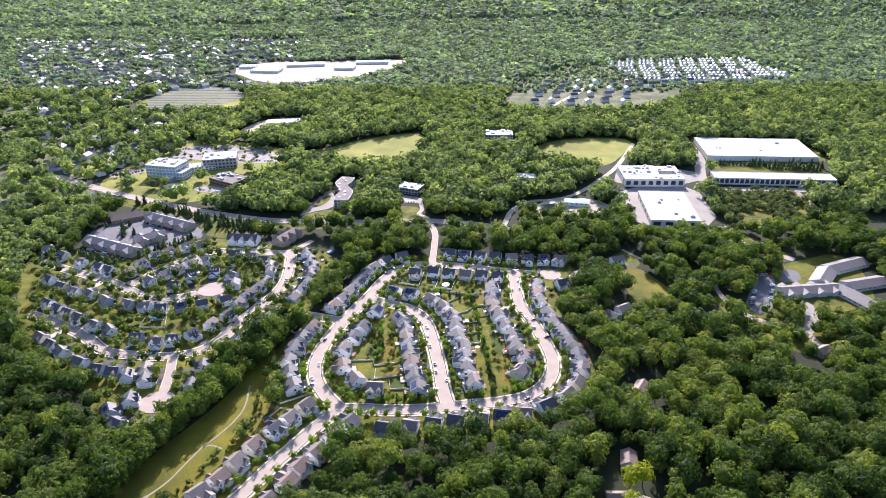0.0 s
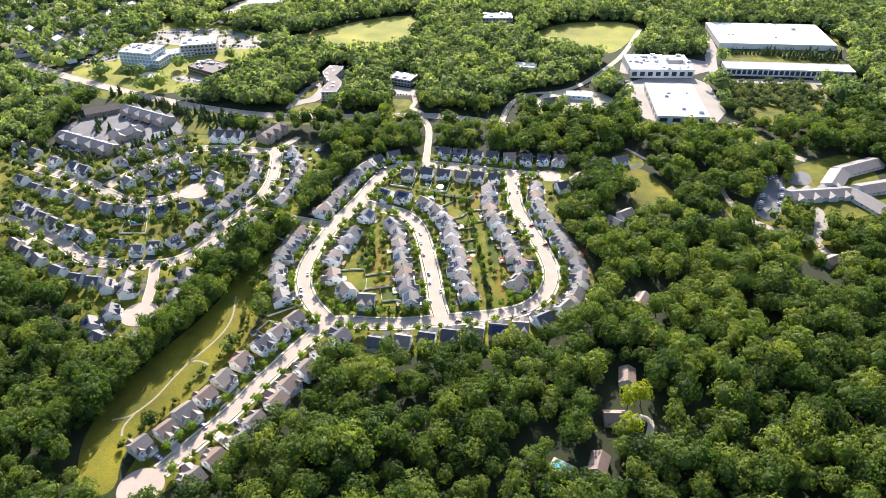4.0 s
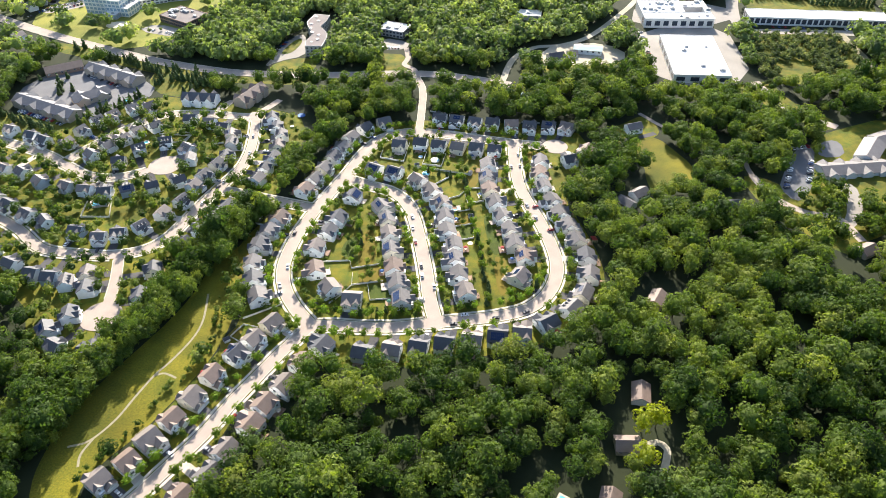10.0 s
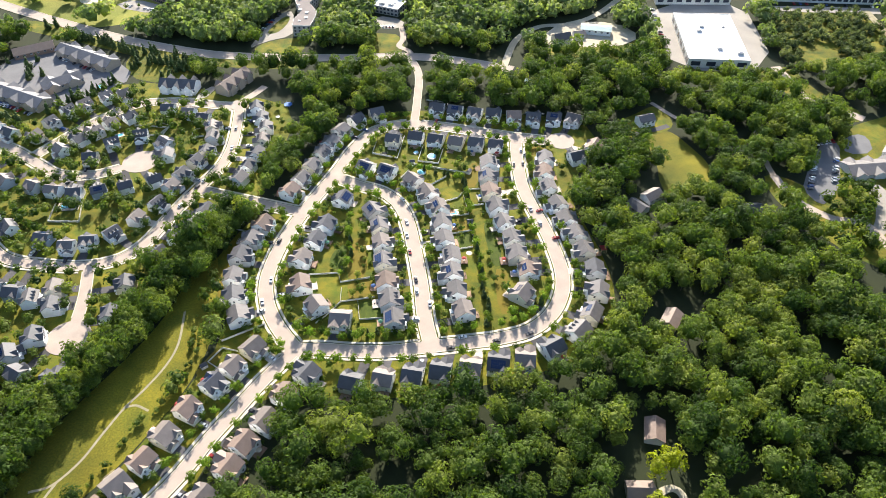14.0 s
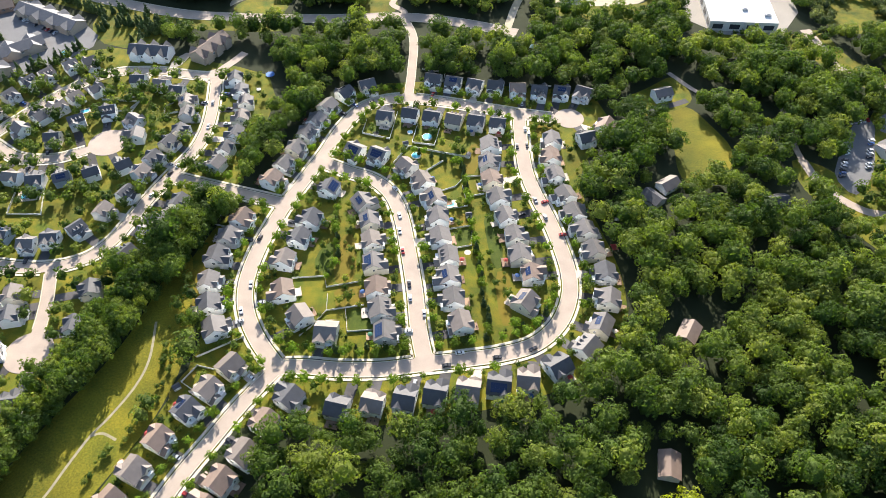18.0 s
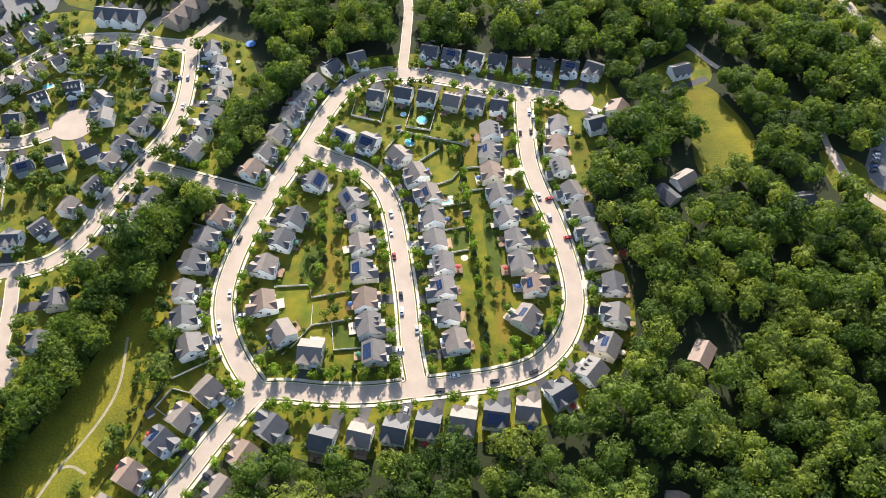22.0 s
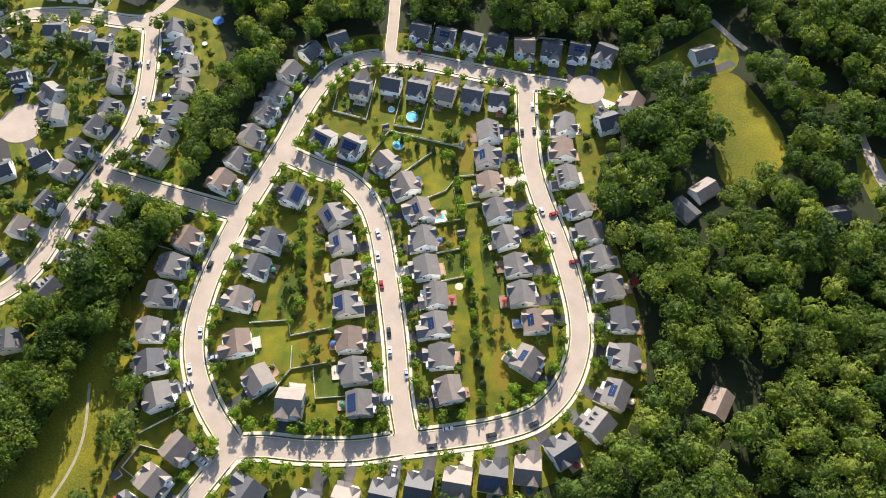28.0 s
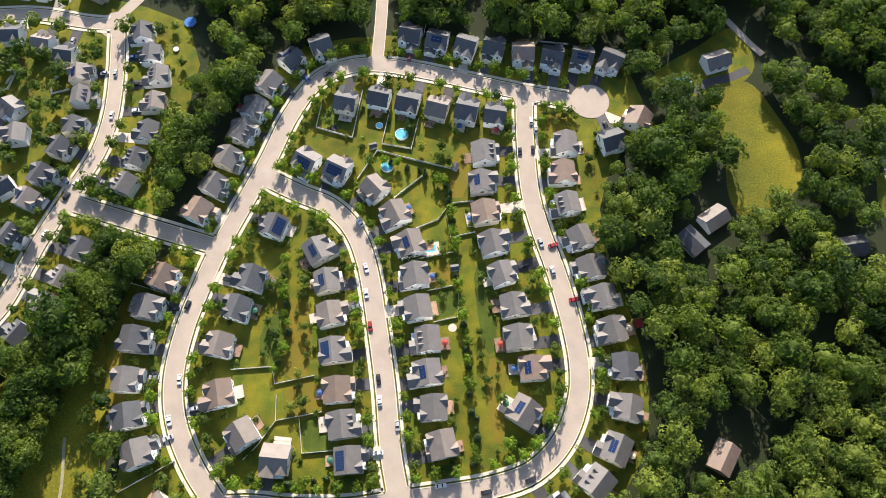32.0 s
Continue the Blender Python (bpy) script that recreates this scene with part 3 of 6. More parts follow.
# cabin_clearing takes the floor colour that has the woods' shade in it.
for n, k in enumerate(("road_verge", "pine_green", "lane_verge", "shed_apron", "cabin_clearing", "strip_edge", "depot_verge", "depot_apron", "scrub", "office_lawn", "hall_verge")):
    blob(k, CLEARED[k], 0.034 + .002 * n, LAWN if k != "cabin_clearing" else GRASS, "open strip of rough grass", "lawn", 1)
blob("estate_lawn", CLEARED["estate"], 0.03, LAWN, "mown lawns between the houses of the estate", "lawn", 1)
for n, (k, outline) in enumerate(PAVED.items()):
    blob(k, outline, 0.115 + .005 * n, DIRT if k in ("white_yard", "shed_yard", "far_lot") else CARPARK if k in ("clinic_lot", "clinic_yard", "apartment_lot") else LOT, "pale sunlit paved yard", "paving", 1)


def ribbon(line, width, z, skip=None, thick=0.0, offset=0.0):
    nrm = normals_of(line)
    a, b = line + nrm * (offset - width / 2), line + nrm * (offset + width / 2)
    v, f = [], []
    for i in range(len(line) - 1):
        if skip is not None and (skip[i] or skip[i + 1]):
            continue
        k = len(v)
        v += [(*a[i], z), (*b[i], z), (*b[i + 1], z), (*a[i + 1], z)]
        f.append((k, k + 3, k + 2, k + 1))
        if thick:
            v += [(*a[i], z - thick), (*b[i], z - thick), (*b[i + 1], z - thick), (*a[i + 1], z - thick)]
            f += [(k, k + 4, k + 7, k + 3), (k + 1, k + 2, k + 6, k + 5)]
    return v, f


def on_road(pts, but, margin):
    """Which points lie on another road than the one named."""
    hit = np.zeros(len(pts), bool)
    for k, (w, _) in STREETS.items():
        if k == but:
            continue
        d = np.sqrt(((pts[:, None] - LINES[k][None]) ** 2).sum(-1)).min(1)
        hit |= d < w / 2 + margin
    for x, y, r in ENDS:
        hit |= np.hypot(pts[:, 0] - x, pts[:, 1] - y) < r + margin
    return hit


for n, (k, (w, _)) in enumerate(STREETS.items()):
    line = LINES[k]
    dirt = k in ("quarry_lane",)
    v, f = ribbon(line, w, 0.18 + 0.002 * n)
    road = new("road_" + k, mesh_of("road", v, f, DIRT if dirt else ROAD))
    tagged(road, "pale sun-bleached asphalt road" if not dirt else "dusty unpaved lane", "road", kind="structure")
    if k in ("quarry_lane", "cabin_lane", "clinic_lane", "depot_lane", "office_lane", "west_stub"):
        continue
    nrm = normals_of(line)
    for s in (-1, 1):
        skip = on_road(line + nrm * s * (w / 2 + 0.2), k, 0.3)
        v, f = ribbon(line, 0.40, 0.36, skip, 0.35, s * (w / 2 + 0.2))
        if f:
            part("kerb", mesh_of("kerb", v, f, CONCRETE), road, "pale concrete kerb")
        if k in CORE or k in ("west", "west_top", "west_inner"):
            off = w / 2 + 1.75
            skip = on_road(line + nrm * s * off, k, 0.6)
            v, f = ribbon(line, 1.35, 0.30, skip, 0.29, s * off)
            if f:
                walkway = new("pavement", mesh_of("pavement", v, f, CONCRETE))
                tagged(walkway, "narrow pale concrete sidewalk along the verge", "sidewalk", kind="structure")
for n, (x, y, r) in enumerate(ENDS):
    end = new("turning_circle", Kit().disc(x, y, r, 0.02, 0.215 + 0.002 * n, 36).done("turning_circle", ROAD))
    tagged(end, "round asphalt end of a cul-de-sac", "road", kind="structure")
for n, (x, y, r) in enumerate([(-67.3, -8.6, 7.0), (5.9, -2.9, 6.2), (60.7, 189.0, 6.6), (-15.1, 207.4, 5.6), (-82.2, 103.9, 6.0), (-64.0, 140.0, 6.4), (-154.0, 125.5, 5.8), (-153.5, 228.6, 8.4)]):
    jn = new("junction", Kit().disc(x, y, r, 0.02, 0.218 + 0.002 * n, 28).done("junction", ROAD))
    tagged(jn, "widened asphalt road junction", "road", kind="structure")
PATH = smooth_line([(-133.3, 18.0), (-130.2, -4.0), (-132.3, -19.1), (-139.0, -35.0), (-144.9, -45.5), (-150.3, -60.3), (-155.3, -75.0), (-163.5, -87.2), (-172.9, -91.0)], 2)
for n, line in enumerate((PATH, smooth_line([(-144.9, -45.5), (-139.8, -44.0), (-132.5, -47.0)], 1.5), smooth_line([(-162.0, -86.0), (-164.5, -95.0), (-163.0, -102.0)], 1.5))):
    v, f = ribbon(line, 1.25, 0.12 + .01 * n)
    tagged(new("footpath", mesh_of("footpath", v, f, PATHM)), "narrow pale footpath winding through the meadow", "path", kind="structure")


v, f = ribbon(smooth_line([(252.5, 230.8), (241.5, 214.6), (236.6, 201.6), (235.9, 184.1), (233.0, 162.0), (233.6, 148.7)], 3), 4.0, 0.16)
tagged(new("wood_lane", mesh_of("wood_lane", v, f, ROAD)), "narrow pale lane under the trees", "road", kind="structure")
v, f = ribbon(smooth_line([(174.2, 207.7), (163.0, 202.3), (153.3, 199.5), (145.3, 193.0)], 2), 4.6, 0.15)
tagged(new("cabin_drive", mesh_of("cabin_drive", v, f, DRIVE)), "dark asphalt drive beside a woodland house", "driveway", kind="structure")
v, f = ribbon(smooth_line([(112.0, -84.0), (117.5, -82.0), (121.5, -85.5), (120.0, -92.0), (117.0, -99.0)], 2), 3.6, 0.14)
tagged(new("cabin_track", mesh_of("cabin_track", v, f, DIRT)), "pale sandy track beside a woodland cabin", "track", kind="structure")


# ---- houses ----
def window_mesh(w, h):
    k = Kit()
    k.box(-w / 2 - .1, w / 2 + .1, -.07, .02, -.1, h + .1, 0)
    k.box(-w / 2, w / 2, -.10, -.03, 0, h, 1)
    k.box(-.03, .03, -.12, -.03, 0, h, 0)
    k.box(-w / 2, w / 2, -.12, -.03, h * .5 - .03, h * .5 + .03, 0)
    return k.done("window", [TRIM, PANE])


WINDOW, WIDE_WINDOW = window_mesh(0.95, 1.5), window_mesh(1.7, 1.5)
PANEL = Kit().box(.02, 1.04, .02, 1.46, 0, .05).done("solar_panel", PV)
DOOR_MESH = Kit().box(-.6, .6, -.09, .02, 0, 2.25, 1).box(-.47, .47, -.13, 0, .02, 2.08, 0).done("door", [DOOR, TRIM])
k = Kit().box(-2.5, 2.5, -.08, .02, 0, 2.35, 0)
for i in range(4):
    k.box(-2.35, 2.35, -.12, -.05, .08 + .55 * i, .58 + .55 * i, 0)
GARAGE_DOOR = k.done("garage_door", [TRIM])


def gable(width, rise, z, over=0.4, thick=0.22):
    """The outline of a pitched roof's two slopes, across the ridge."""
    s = rise / (width / 2)
    a, b = width / 2 + over, z - over * s
    return [(-a, b), (0, z + rise), (a, b), (a, b + thick), (0, z + rise + thick), (-a, b + thick)]


def dormer(parent, x, y, z, wall, roof):
    k = Kit().prism([(-.65, -1.2), (.65, -1.2), (.65, .75), (0, 1.35), (-.65, .75)], "y", 0, 2.2, 0)
    d = part("dormer", k.done("dormer", [wall]), parent, at=(x, y, z))
    r = Kit().prism([(-.9, .52), (0, 1.36), (.9, .52), (.9, .66), (0, 1.52), (-.9, .66)], "y", -.2, 2.4)
    part("dormer_roof", r.done("dormer_roof", roof), d)
    part("dormer_window", Kit().box(-.42, .42, -.05, .03, -.45, .6).done("dormer_window", PANE), d)


DECKS = []


def house(x, y, turn, rng, near=True, note=""):
    """A two-storey detached house; its front looks along its own -y, with the ridge along x."""
    L, D = rng.uniform(9.7, 10.9), rng.uniform(9.7, 11.3)
    if not near:
        L, D = L * .9, D * .84
    H, rise = rng.uniform(5.0, 5.5), D * rng.uniform(0.30, 0.35)
    wi = rng.choice([0, 0, 0, 0, 0, 1, 2]) if near else rng.choice([0, 0, 0, 0, 1, 2, 4])
    ri = rng.choice([0, 0, 1, 1, 2, 3]) if near else rng.choice([0, 1, 3, 3, 3, 3])
    wall, roof = SIDINGS[wi], ROOFS[ri]
    wn_, rn_ = ["white", "cream", "pale grey", "tan", "grey-blue"][wi], ["grey", "warm grey", "brown", "dark slate"][ri]
    style = rng.choice(["gables", "gables", "dormers", "plain"])
    solar = "b" if rng.random() < 0.12 else ""
    if note:
        ri, solar = int(note[0]), note[-1] if note[-1] in "bfBF" else ""
        roof, rn_ = ROOFS[ri], ["grey", "warm grey", "brown", "dark slate"][ri]
        style = "dormers" if "d" in note else "plain" if style == "dormers" else style
    label = f"two-storey {wn_} house, {rn_} roof" + (" with dormers" if style == "dormers" else "") + (" and solar panels" if solar else "")
    h = thing("house", x, y, 0, turn, label, "house", "houses of the estate")
    half = D / 2
    k = Kit().prism([(-half, -.3), (half, -.3), (half, H), (0, H + rise), (-half, H)], "x", -L / 2, L / 2)
    k.box(-L / 2 - .05, L / 2 + .05, -half - .05, half + .05, -.3, .35)
    part("wall", k.done("wall", wall), h)
    main_roof = part("roof", Kit().prism(gable(D, rise, H), "x", -L / 2 - .35, L / 2 + .35).done("roof", roof), h)
    s = rise / half
    side = rng.choice([-1, 1])
    # garage wing towards the street
    gw, gd = 5.7, rng.uniform(1.6, 3.4)
    gx = side * (L / 2 - gw / 2)
    g0 = -half - gd
    two = rng.random() < 0.45
    gh = H - 0.2 if two else 2.9
    gr = gw / 2 * 0.62
    if gh + gr > H + rise - 0.3:
        gr = H + rise - 0.3 - gh
    back = -half + (gh + gr - H) / s if gh + gr > H else -half + 0.3
    part("garage_wall", Kit().prism([(-gw / 2, -.3), (gw / 2, -.3), (gw / 2, gh), (0, gh + gr), (-gw / 2, gh)], "y", g0, -half + .1).done("garage_wall", wall), h, at=(gx, 0, 0))
    part("garage_roof", Kit().prism(gable(gw, gr, gh, .3, .2), "y", g0 - .3, back + .6).done("garage_roof", roof), h, at=(gx, 0, 0))
    part("garage_door", GARAGE_DOOR, h, "white sectional garage door", at=(gx, g0, 0.05))
    if two:
        part("window", WIDE_WINDOW, h, at=(gx, g0, 3.4))
    # cross gables
    spots = [(-side * (L / 2 - 2.2), -1, 4.2)] if style != "dormers" else []
    spots += [(rng.choice([-1, 1]) * (L / 2 - 2.6), 1, 4.4)] if style == "gables" or rng.random() < .4 else []
    for cx, fb, cw in spots:
        cr = cw / 2 * 0.85
        run = min(cr / s, half - .4)
        edge = fb * (half + .55)
        inner = fb * (half - run)
        a, b = min(edge, inner), max(edge, inner)
        c = part("gable_bay", Kit().prism([(-cw / 2, -.2), (cw / 2, -.2), (cw / 2, H), (0, H + cr), (-cw / 2, H)], "y", a, b).done("gable_bay", wall), h, at=(cx, 0, 0))
        part("gable_roof", Kit().prism(gable(cw, cr, H, .3, .2), "y", a - (.3 if fb < 0 else 0), b + (.3 if fb > 0 else 0)).done("gable_roof", roof), c)
        part("window", WINDOW, c, at=(0, edge, 3.3), turn=0 if fb < 0 else math.pi)
    if style == "dormers":
        for i in range(3):
            yy = -half + 1.0
            dormer(h, -L / 2 + L * (0.25 + .25 * i), yy, H + 1.0 * s + 0.15, TRIM, roof)
    if solar:
        rows, cols = (3, 7) if solar in "BF" else (2, 5)
        out = .6 + rows * .75
        array = part("solar_array", Kit().box(0, cols * 1.06, -.04, .04, .02, .06).done("rail", HVAC), h, "dark blue roof-mounted solar panels", at=(-cols * .53, out if solar in "bB" else -out, H + rise - s * out + .28))
        array.rotation_euler = (-math.atan(s) if solar in "bB" else math.atan(s), 0, 0)
        for i in range(cols):
            for j in range(rows):
                part("solar_panel", PANEL, array, at=(i * 1.06, (j - rows / 2) * 1.5, .06))
    # windows
    if near:
        spots = [(dx * L, -half, z, 0) for dx in (-.12, .12) for z in (3.4,)]
        spots += [(dx * L, half, z, math.pi) for dx, z in ((-.3, .9), (.3, 3.5))]
        spots += [(L / 2, dy * D, z, math.pi / 2) for dy, z in ((-.2, 3.5), (.1, .9))] + [(-L / 2, 0, 3.5, -math.pi / 2)]
    else:
        spots = [(-.1 * L, -half, 3.4, 0), (-.3 * L, half, 3.4, math.pi), (L / 2, 0, 3.4, math.pi / 2)]
    for wx, wy, z, tn in spots:
        part("window", WINDOW if rng.random() < .75 else WIDE_WINDOW, h, at=(wx, wy, z), turn=tn)
    part("front_door", DOOR_MESH, h, at=(-side * .8, -half, .25))
    pk = Kit().box(-2.2, 2.2, -1.9, 0, 2.75, 2.95).box(-2.1, -1.95, -1.8, -1.65, 0, 2.75).box(1.95, 2.1, -1.8, -1.65, 0, 2.75).box(-2.2, 2.2, -1.9, 0, -.2, .22)
    part("porch", pk.done("porch", TRIM), h, "white entrance porch", at=(-side * 1.6, -half, 0))
    if near and rng.random() < .85:
        dw, dd, dh = rng.uniform(4.2, 7.4), rng.uniform(3.0, 4.8), rng.choice([.25, .7, 1.1])
        k = Kit().box(-dw / 2, dw / 2, 0, dd, dh - .15, dh)
        for px_ in (-dw / 2 + .1, 0, dw / 2 - .1):
            k.box(px_ - .06, px_ + .06, dd - .15, dd - .03, -.1, dh + .9)
        k.box(-dw / 2, dw / 2, dd - .12, dd - .05, dh + .82, dh + .92)
        dx_ = rng.uniform(-2, 2)
        DECKS.append((x + math.cos(turn) * dx_ - math.sin(turn) * (half + dd / 2), y + math.sin(turn) * dx_ + math.cos(turn) * (half + dd / 2), dh))
        part("deck", k.done("deck", [DECK if rng.random() < .6 else PATIO]), h, "timber back deck with rail", at=(dx_, half, 0))
    # driveway
    return gx, g0


def nearest_on(line, x, y):
    i = int(((line - (x, y)) ** 2).sum(1).argmin())
    return line[i]


DRIVES, drive_spots = [], []
rng_h = random.Random(11)
for street, spots in HOMES.items():
    near = not street.startswith("west")
    kinds = ROOF_NOTES.get(street, "").split() or [""] * len(spots)
    for (hx, hy), note in zip(spots, kinds):
        line = LINES[street]
        fx, fy = nearest_on(line, hx, hy)
        if street == "loop_east" and hy < -10:  # the south row stands square to the road
            fx, fy = hx - .16 * (hy + 5), -5 + .16 * (hx - 5)
        if street == "loop_west" and -40 < hx < 50 and hy < 190 and hy > 170:  # the row below the north road faces it squarely
            fx, fy = nearest_on(line, hx + 5, hy + 24)
        turn = math.atan2(fy - hy, fx - hx) + math.pi / 2
        gx, g0 = house(hx, hy, turn, rng_h, near, note)
        c, s_ = math.cos(turn), math.sin(turn)
        dist = math.hypot(fx - hx, fy - hy)
        reach = -(dist - 3.9)
        if reach < g0 - .5:
            pts = [(gx - 2.6, g0 + .1), (gx + 2.6, g0 + .1), (gx + 2.7, reach), (gx - 2.7, reach)]
            pts = [(hx + c * a - s_ * b, hy + s_ * a + c * b) for a, b in pts]
            DRIVES.append(pts)
            drive_spots.append((hx + c * gx - s_ * (g0 - 3.6), hy + s_ * gx + c * (g0 - 3.6), turn))
for n, pts in enumerate(DRIVES):
    d = new("driveway", Kit().column(pts, .02, .145 + .004 * (n % 7)).done("driveway", DRIVE if n % 7 else PATIO))
    tagged(d, "short dark asphalt driveway to a garage", "driveway", kind="structure")


# ---- large buildings ----
def block(name, cx, cy, w, d, h, turn, wall, roof, label, category, bays=0, floors=0, units=0, parapet=.5, seed=1, band=False):
    b = thing(name, cx, cy, 0, radians(turn), label, category)
    part("wall", Kit().box(-w / 2, w / 2, -d / 2, d / 2, -.5, h).done("wall", wall), b)
    k = Kit().box(-w / 2 + .3, w / 2 - .3, -d / 2 + .3, d / 2 - .3, h, h + .12, 0)
    for q in ((-w / 2 - .1, w / 2 + .1, -d / 2 - .1, -d / 2 + .3), (-w / 2 - .1, w / 2 + .1, d / 2 - .3, d / 2 + .1), (-w / 2 - .1, -w / 2 + .3, -d / 2 + .3, d / 2 - .3), (w / 2 - .3, w / 2 + .1, -d / 2 + .3, d / 2 - .3)):
        k.box(*q, h - .1, h + parapet, 1)
    part("roof", k.done("roof", [roof, wall]), b)
    if bays:
        fh = h / max(floors, 1)
        sx = w / bays
        if band:
            me = Kit().box(-sx * .36, sx * .36, -.12, .05, 0, fh * .62).done("window", BLUEGLASS if category == "hospital" else PANE)
        else:
            me = Kit().box(-sx * .30, sx * .30, -.12, .05, 0, fh * .5).done("window", PANE)
        for f in range(floors):
            for i in range(bays):
                part("window", me, b, at=(-w / 2 + sx * (i + .5), -d / 2, f * fh + fh * .25))
        nd = max(1, int(d / sx))
        for f in range(floors):
            for i in range(nd):
                part("window", me, b, at=(-w / 2, -d / 2 + d / nd * (i + .5), f * fh + fh * .25), turn=-math.pi / 2)
                part("window", me, b, at=(w / 2, -d / 2 + d / nd * (i + .5), f * fh + fh * .25), turn=math.pi / 2)
    r = random.Random(seed)
    for i in range(units):
        s = r.uniform(1.2, 2.6)
        u = Kit().box(-s, s, -s * .7, s * .7, 0, s * .8).box(-s * .5, s * .5, -s * .4, s * .4, s * .8, s * .95)
        part("roof_unit", u.done("roof_unit", HVAC), b, "grey rooftop ventilation unit", at=(r.uniform(-.42, .42) * w, r.uniform(-.42, .42) * d, h + .1))
    return b


block("warehouse", 234, 335, 50, 84, 7.5, -3, WALLW, MEMBRANE, "low white warehouse with a bright flat roof", "warehouse", bays=4, floors=1, units=5, seed=2)
block("factory", 238, 420, 70, 16, 9.5, 0, WALLW, MEMBRANE, "white factory front with tall dark window bays", "factory", bays=8, floors=1, units=4, seed=3)
block("factory_wing", 225, 444, 44, 32, 9.4, 0, WALLW, MEMBRANE, "white factory wing with a cluttered flat roof", "factory", units=14, seed=13)
block("factory_wing", 257.5, 452, 20.8, 17, 8.6, 0, WALLG, MEMBRANE, "low factory wing behind an inner court", "factory", units=3, seed=23)
block("factory_wing", 270.4, 444, 4.8, 32, 9.2, 0, WALLW, MEMBRANE, "narrow factory wing beside an inner court", "factory", units=1, seed=24)
block("long_warehouse", 380, 427, 138, 22, 8, -4, WALLW, MEMBRANE, "long low warehouse with a white roof and dark dock doors", "warehouse", bays=24, floors=1, units=0, band=True)
block("distribution_hall", 400, 545, 138, 80, 6.5, -3.5, WALLW, MEMBRANE, "very large white flat-roofed distribution hall", "warehouse", units=4, seed=4)
block("clinic_tower", -360, 455, 42, 30, 16, -12, WALLW, MEMBRANE, "white four-storey hospital block with window bands", "hospital", bays=9, floors=4, units=12, seed=6, band=True)
block("clinic_podium", -344, 448, 26, 24, 9, -12, WALLW, MEMBRANE, "white two-storey hospital podium beside the main block", "hospital", bays=6, floors=2, units=6, seed=17, band=True)
block("clinic_entrance", -352, 434, 16, 10, 4.5, -12, WALLG, MEMBRANE, "low hospital entrance hall with glass front", "hospital", bays=5, floors=1, units=1, seed=18, band=True)
block("clinic_wing", -330, 474, 44, 18, 6, 25, WALLW, MEMBRANE, "white hospital wing with flat roof", "hospital", bays=10, floors=2, units=5, seed=7)
block("clinic_pavilion", -305, 493, 42, 32, 13, 14, WALLG, MEMBRANE, "grey and white hospital pavilion", "hospital", bays=9, floors=3, units=6, seed=8)
block("office_annex", -243, 431, 16, 11, 5, -31, BRICKW, GRAVELROOF, "low brown annex beside the office building", "office", bays=5, floors=1, units=1, seed=19)
block("office_block", -272, 425, 41, 29, 7, -31, BRICKW, GRAVELROOF, "low brown office building with flat gravel roof", "office", bays=14, floors=2, units=16, seed=9, band=True)
block("medical_office", -49, 396, 27, 19, 7, -22, WALLG, MEMBRANE, "small office with white rooftop equipment", "office", bays=7, floors=2, units=3, seed=14)
block("hill_office", 62, 612, 40, 24, 8, 0, WALLG, MEMBRANE, "white-roofed office on the meadow's edge", "office", bays=9, floors=2, units=6, seed=15)
block("yard_hall", 88, 437, 26, 16, 5, -8, WALLG, MEMBRANE, "low hall with bright roof among trees", "hall", units=1, seed=16)


def bent_school():
    """A three-storey building whose flat-roofed plan bends twice."""
    plan = [(-117, 416), (-133, 419), (-138, 399), (-134, 386), (-127, 371), (-131, 355), (-130, 343), (-114, 343), (-112, 362), (-113, 372), (-122, 388), (-118, 404)]
    cx, cy, h = -124, 381, 10.0
    local = [(a - cx, b - cy) for a, b in plan][::-1]
    b = thing("school", cx, cy, 0, 0, "grey school with a bent plan and brown-grey flat roof", "school")
    part("wall", Kit().column(local, -.5, h + .5).done("wall", WALLG), b)
    part("roof", Kit().column([(x * .955, y * .985) for x, y in local], h, h + .56).done("roof", GRAVELROOF), b)
    me = Kit().box(-.8, .8, -.12, .05, 0, 1.7).done("window", PANE)
    for (x0, y0), (x1, y1) in zip(local, local[1:] + local[:1]):
        L, a = math.hypot(x1 - x0, y1 - y0), math.atan2(y1 - y0, x1 - x0)
        for i in range(int(L / 4)):
            u = (i + .5) / int(L / 4)
            for f in range(3):
                part("window", me, b, at=(x0 + (x1 - x0) * u, y0 + (y1 - y0) * u, 1.2 + 3.1 * f), turn=a)
    r = random.Random(10)
    for i, (ux, uy) in enumerate(((-6, 30), (-2, 20), (-8, 12), (-7, 2), (-4, -8), (3, -14), (4, -24), (-1, -30))):
        q = r.uniform(.8, 1.5)
        part("roof_unit", Kit().box(-q, q, -q * .7, q * .7, 0, q * .7).done("roof_unit", HVAC), b, "grey rooftop ventilation unit", at=(ux, uy, h + .5))


bent_school()


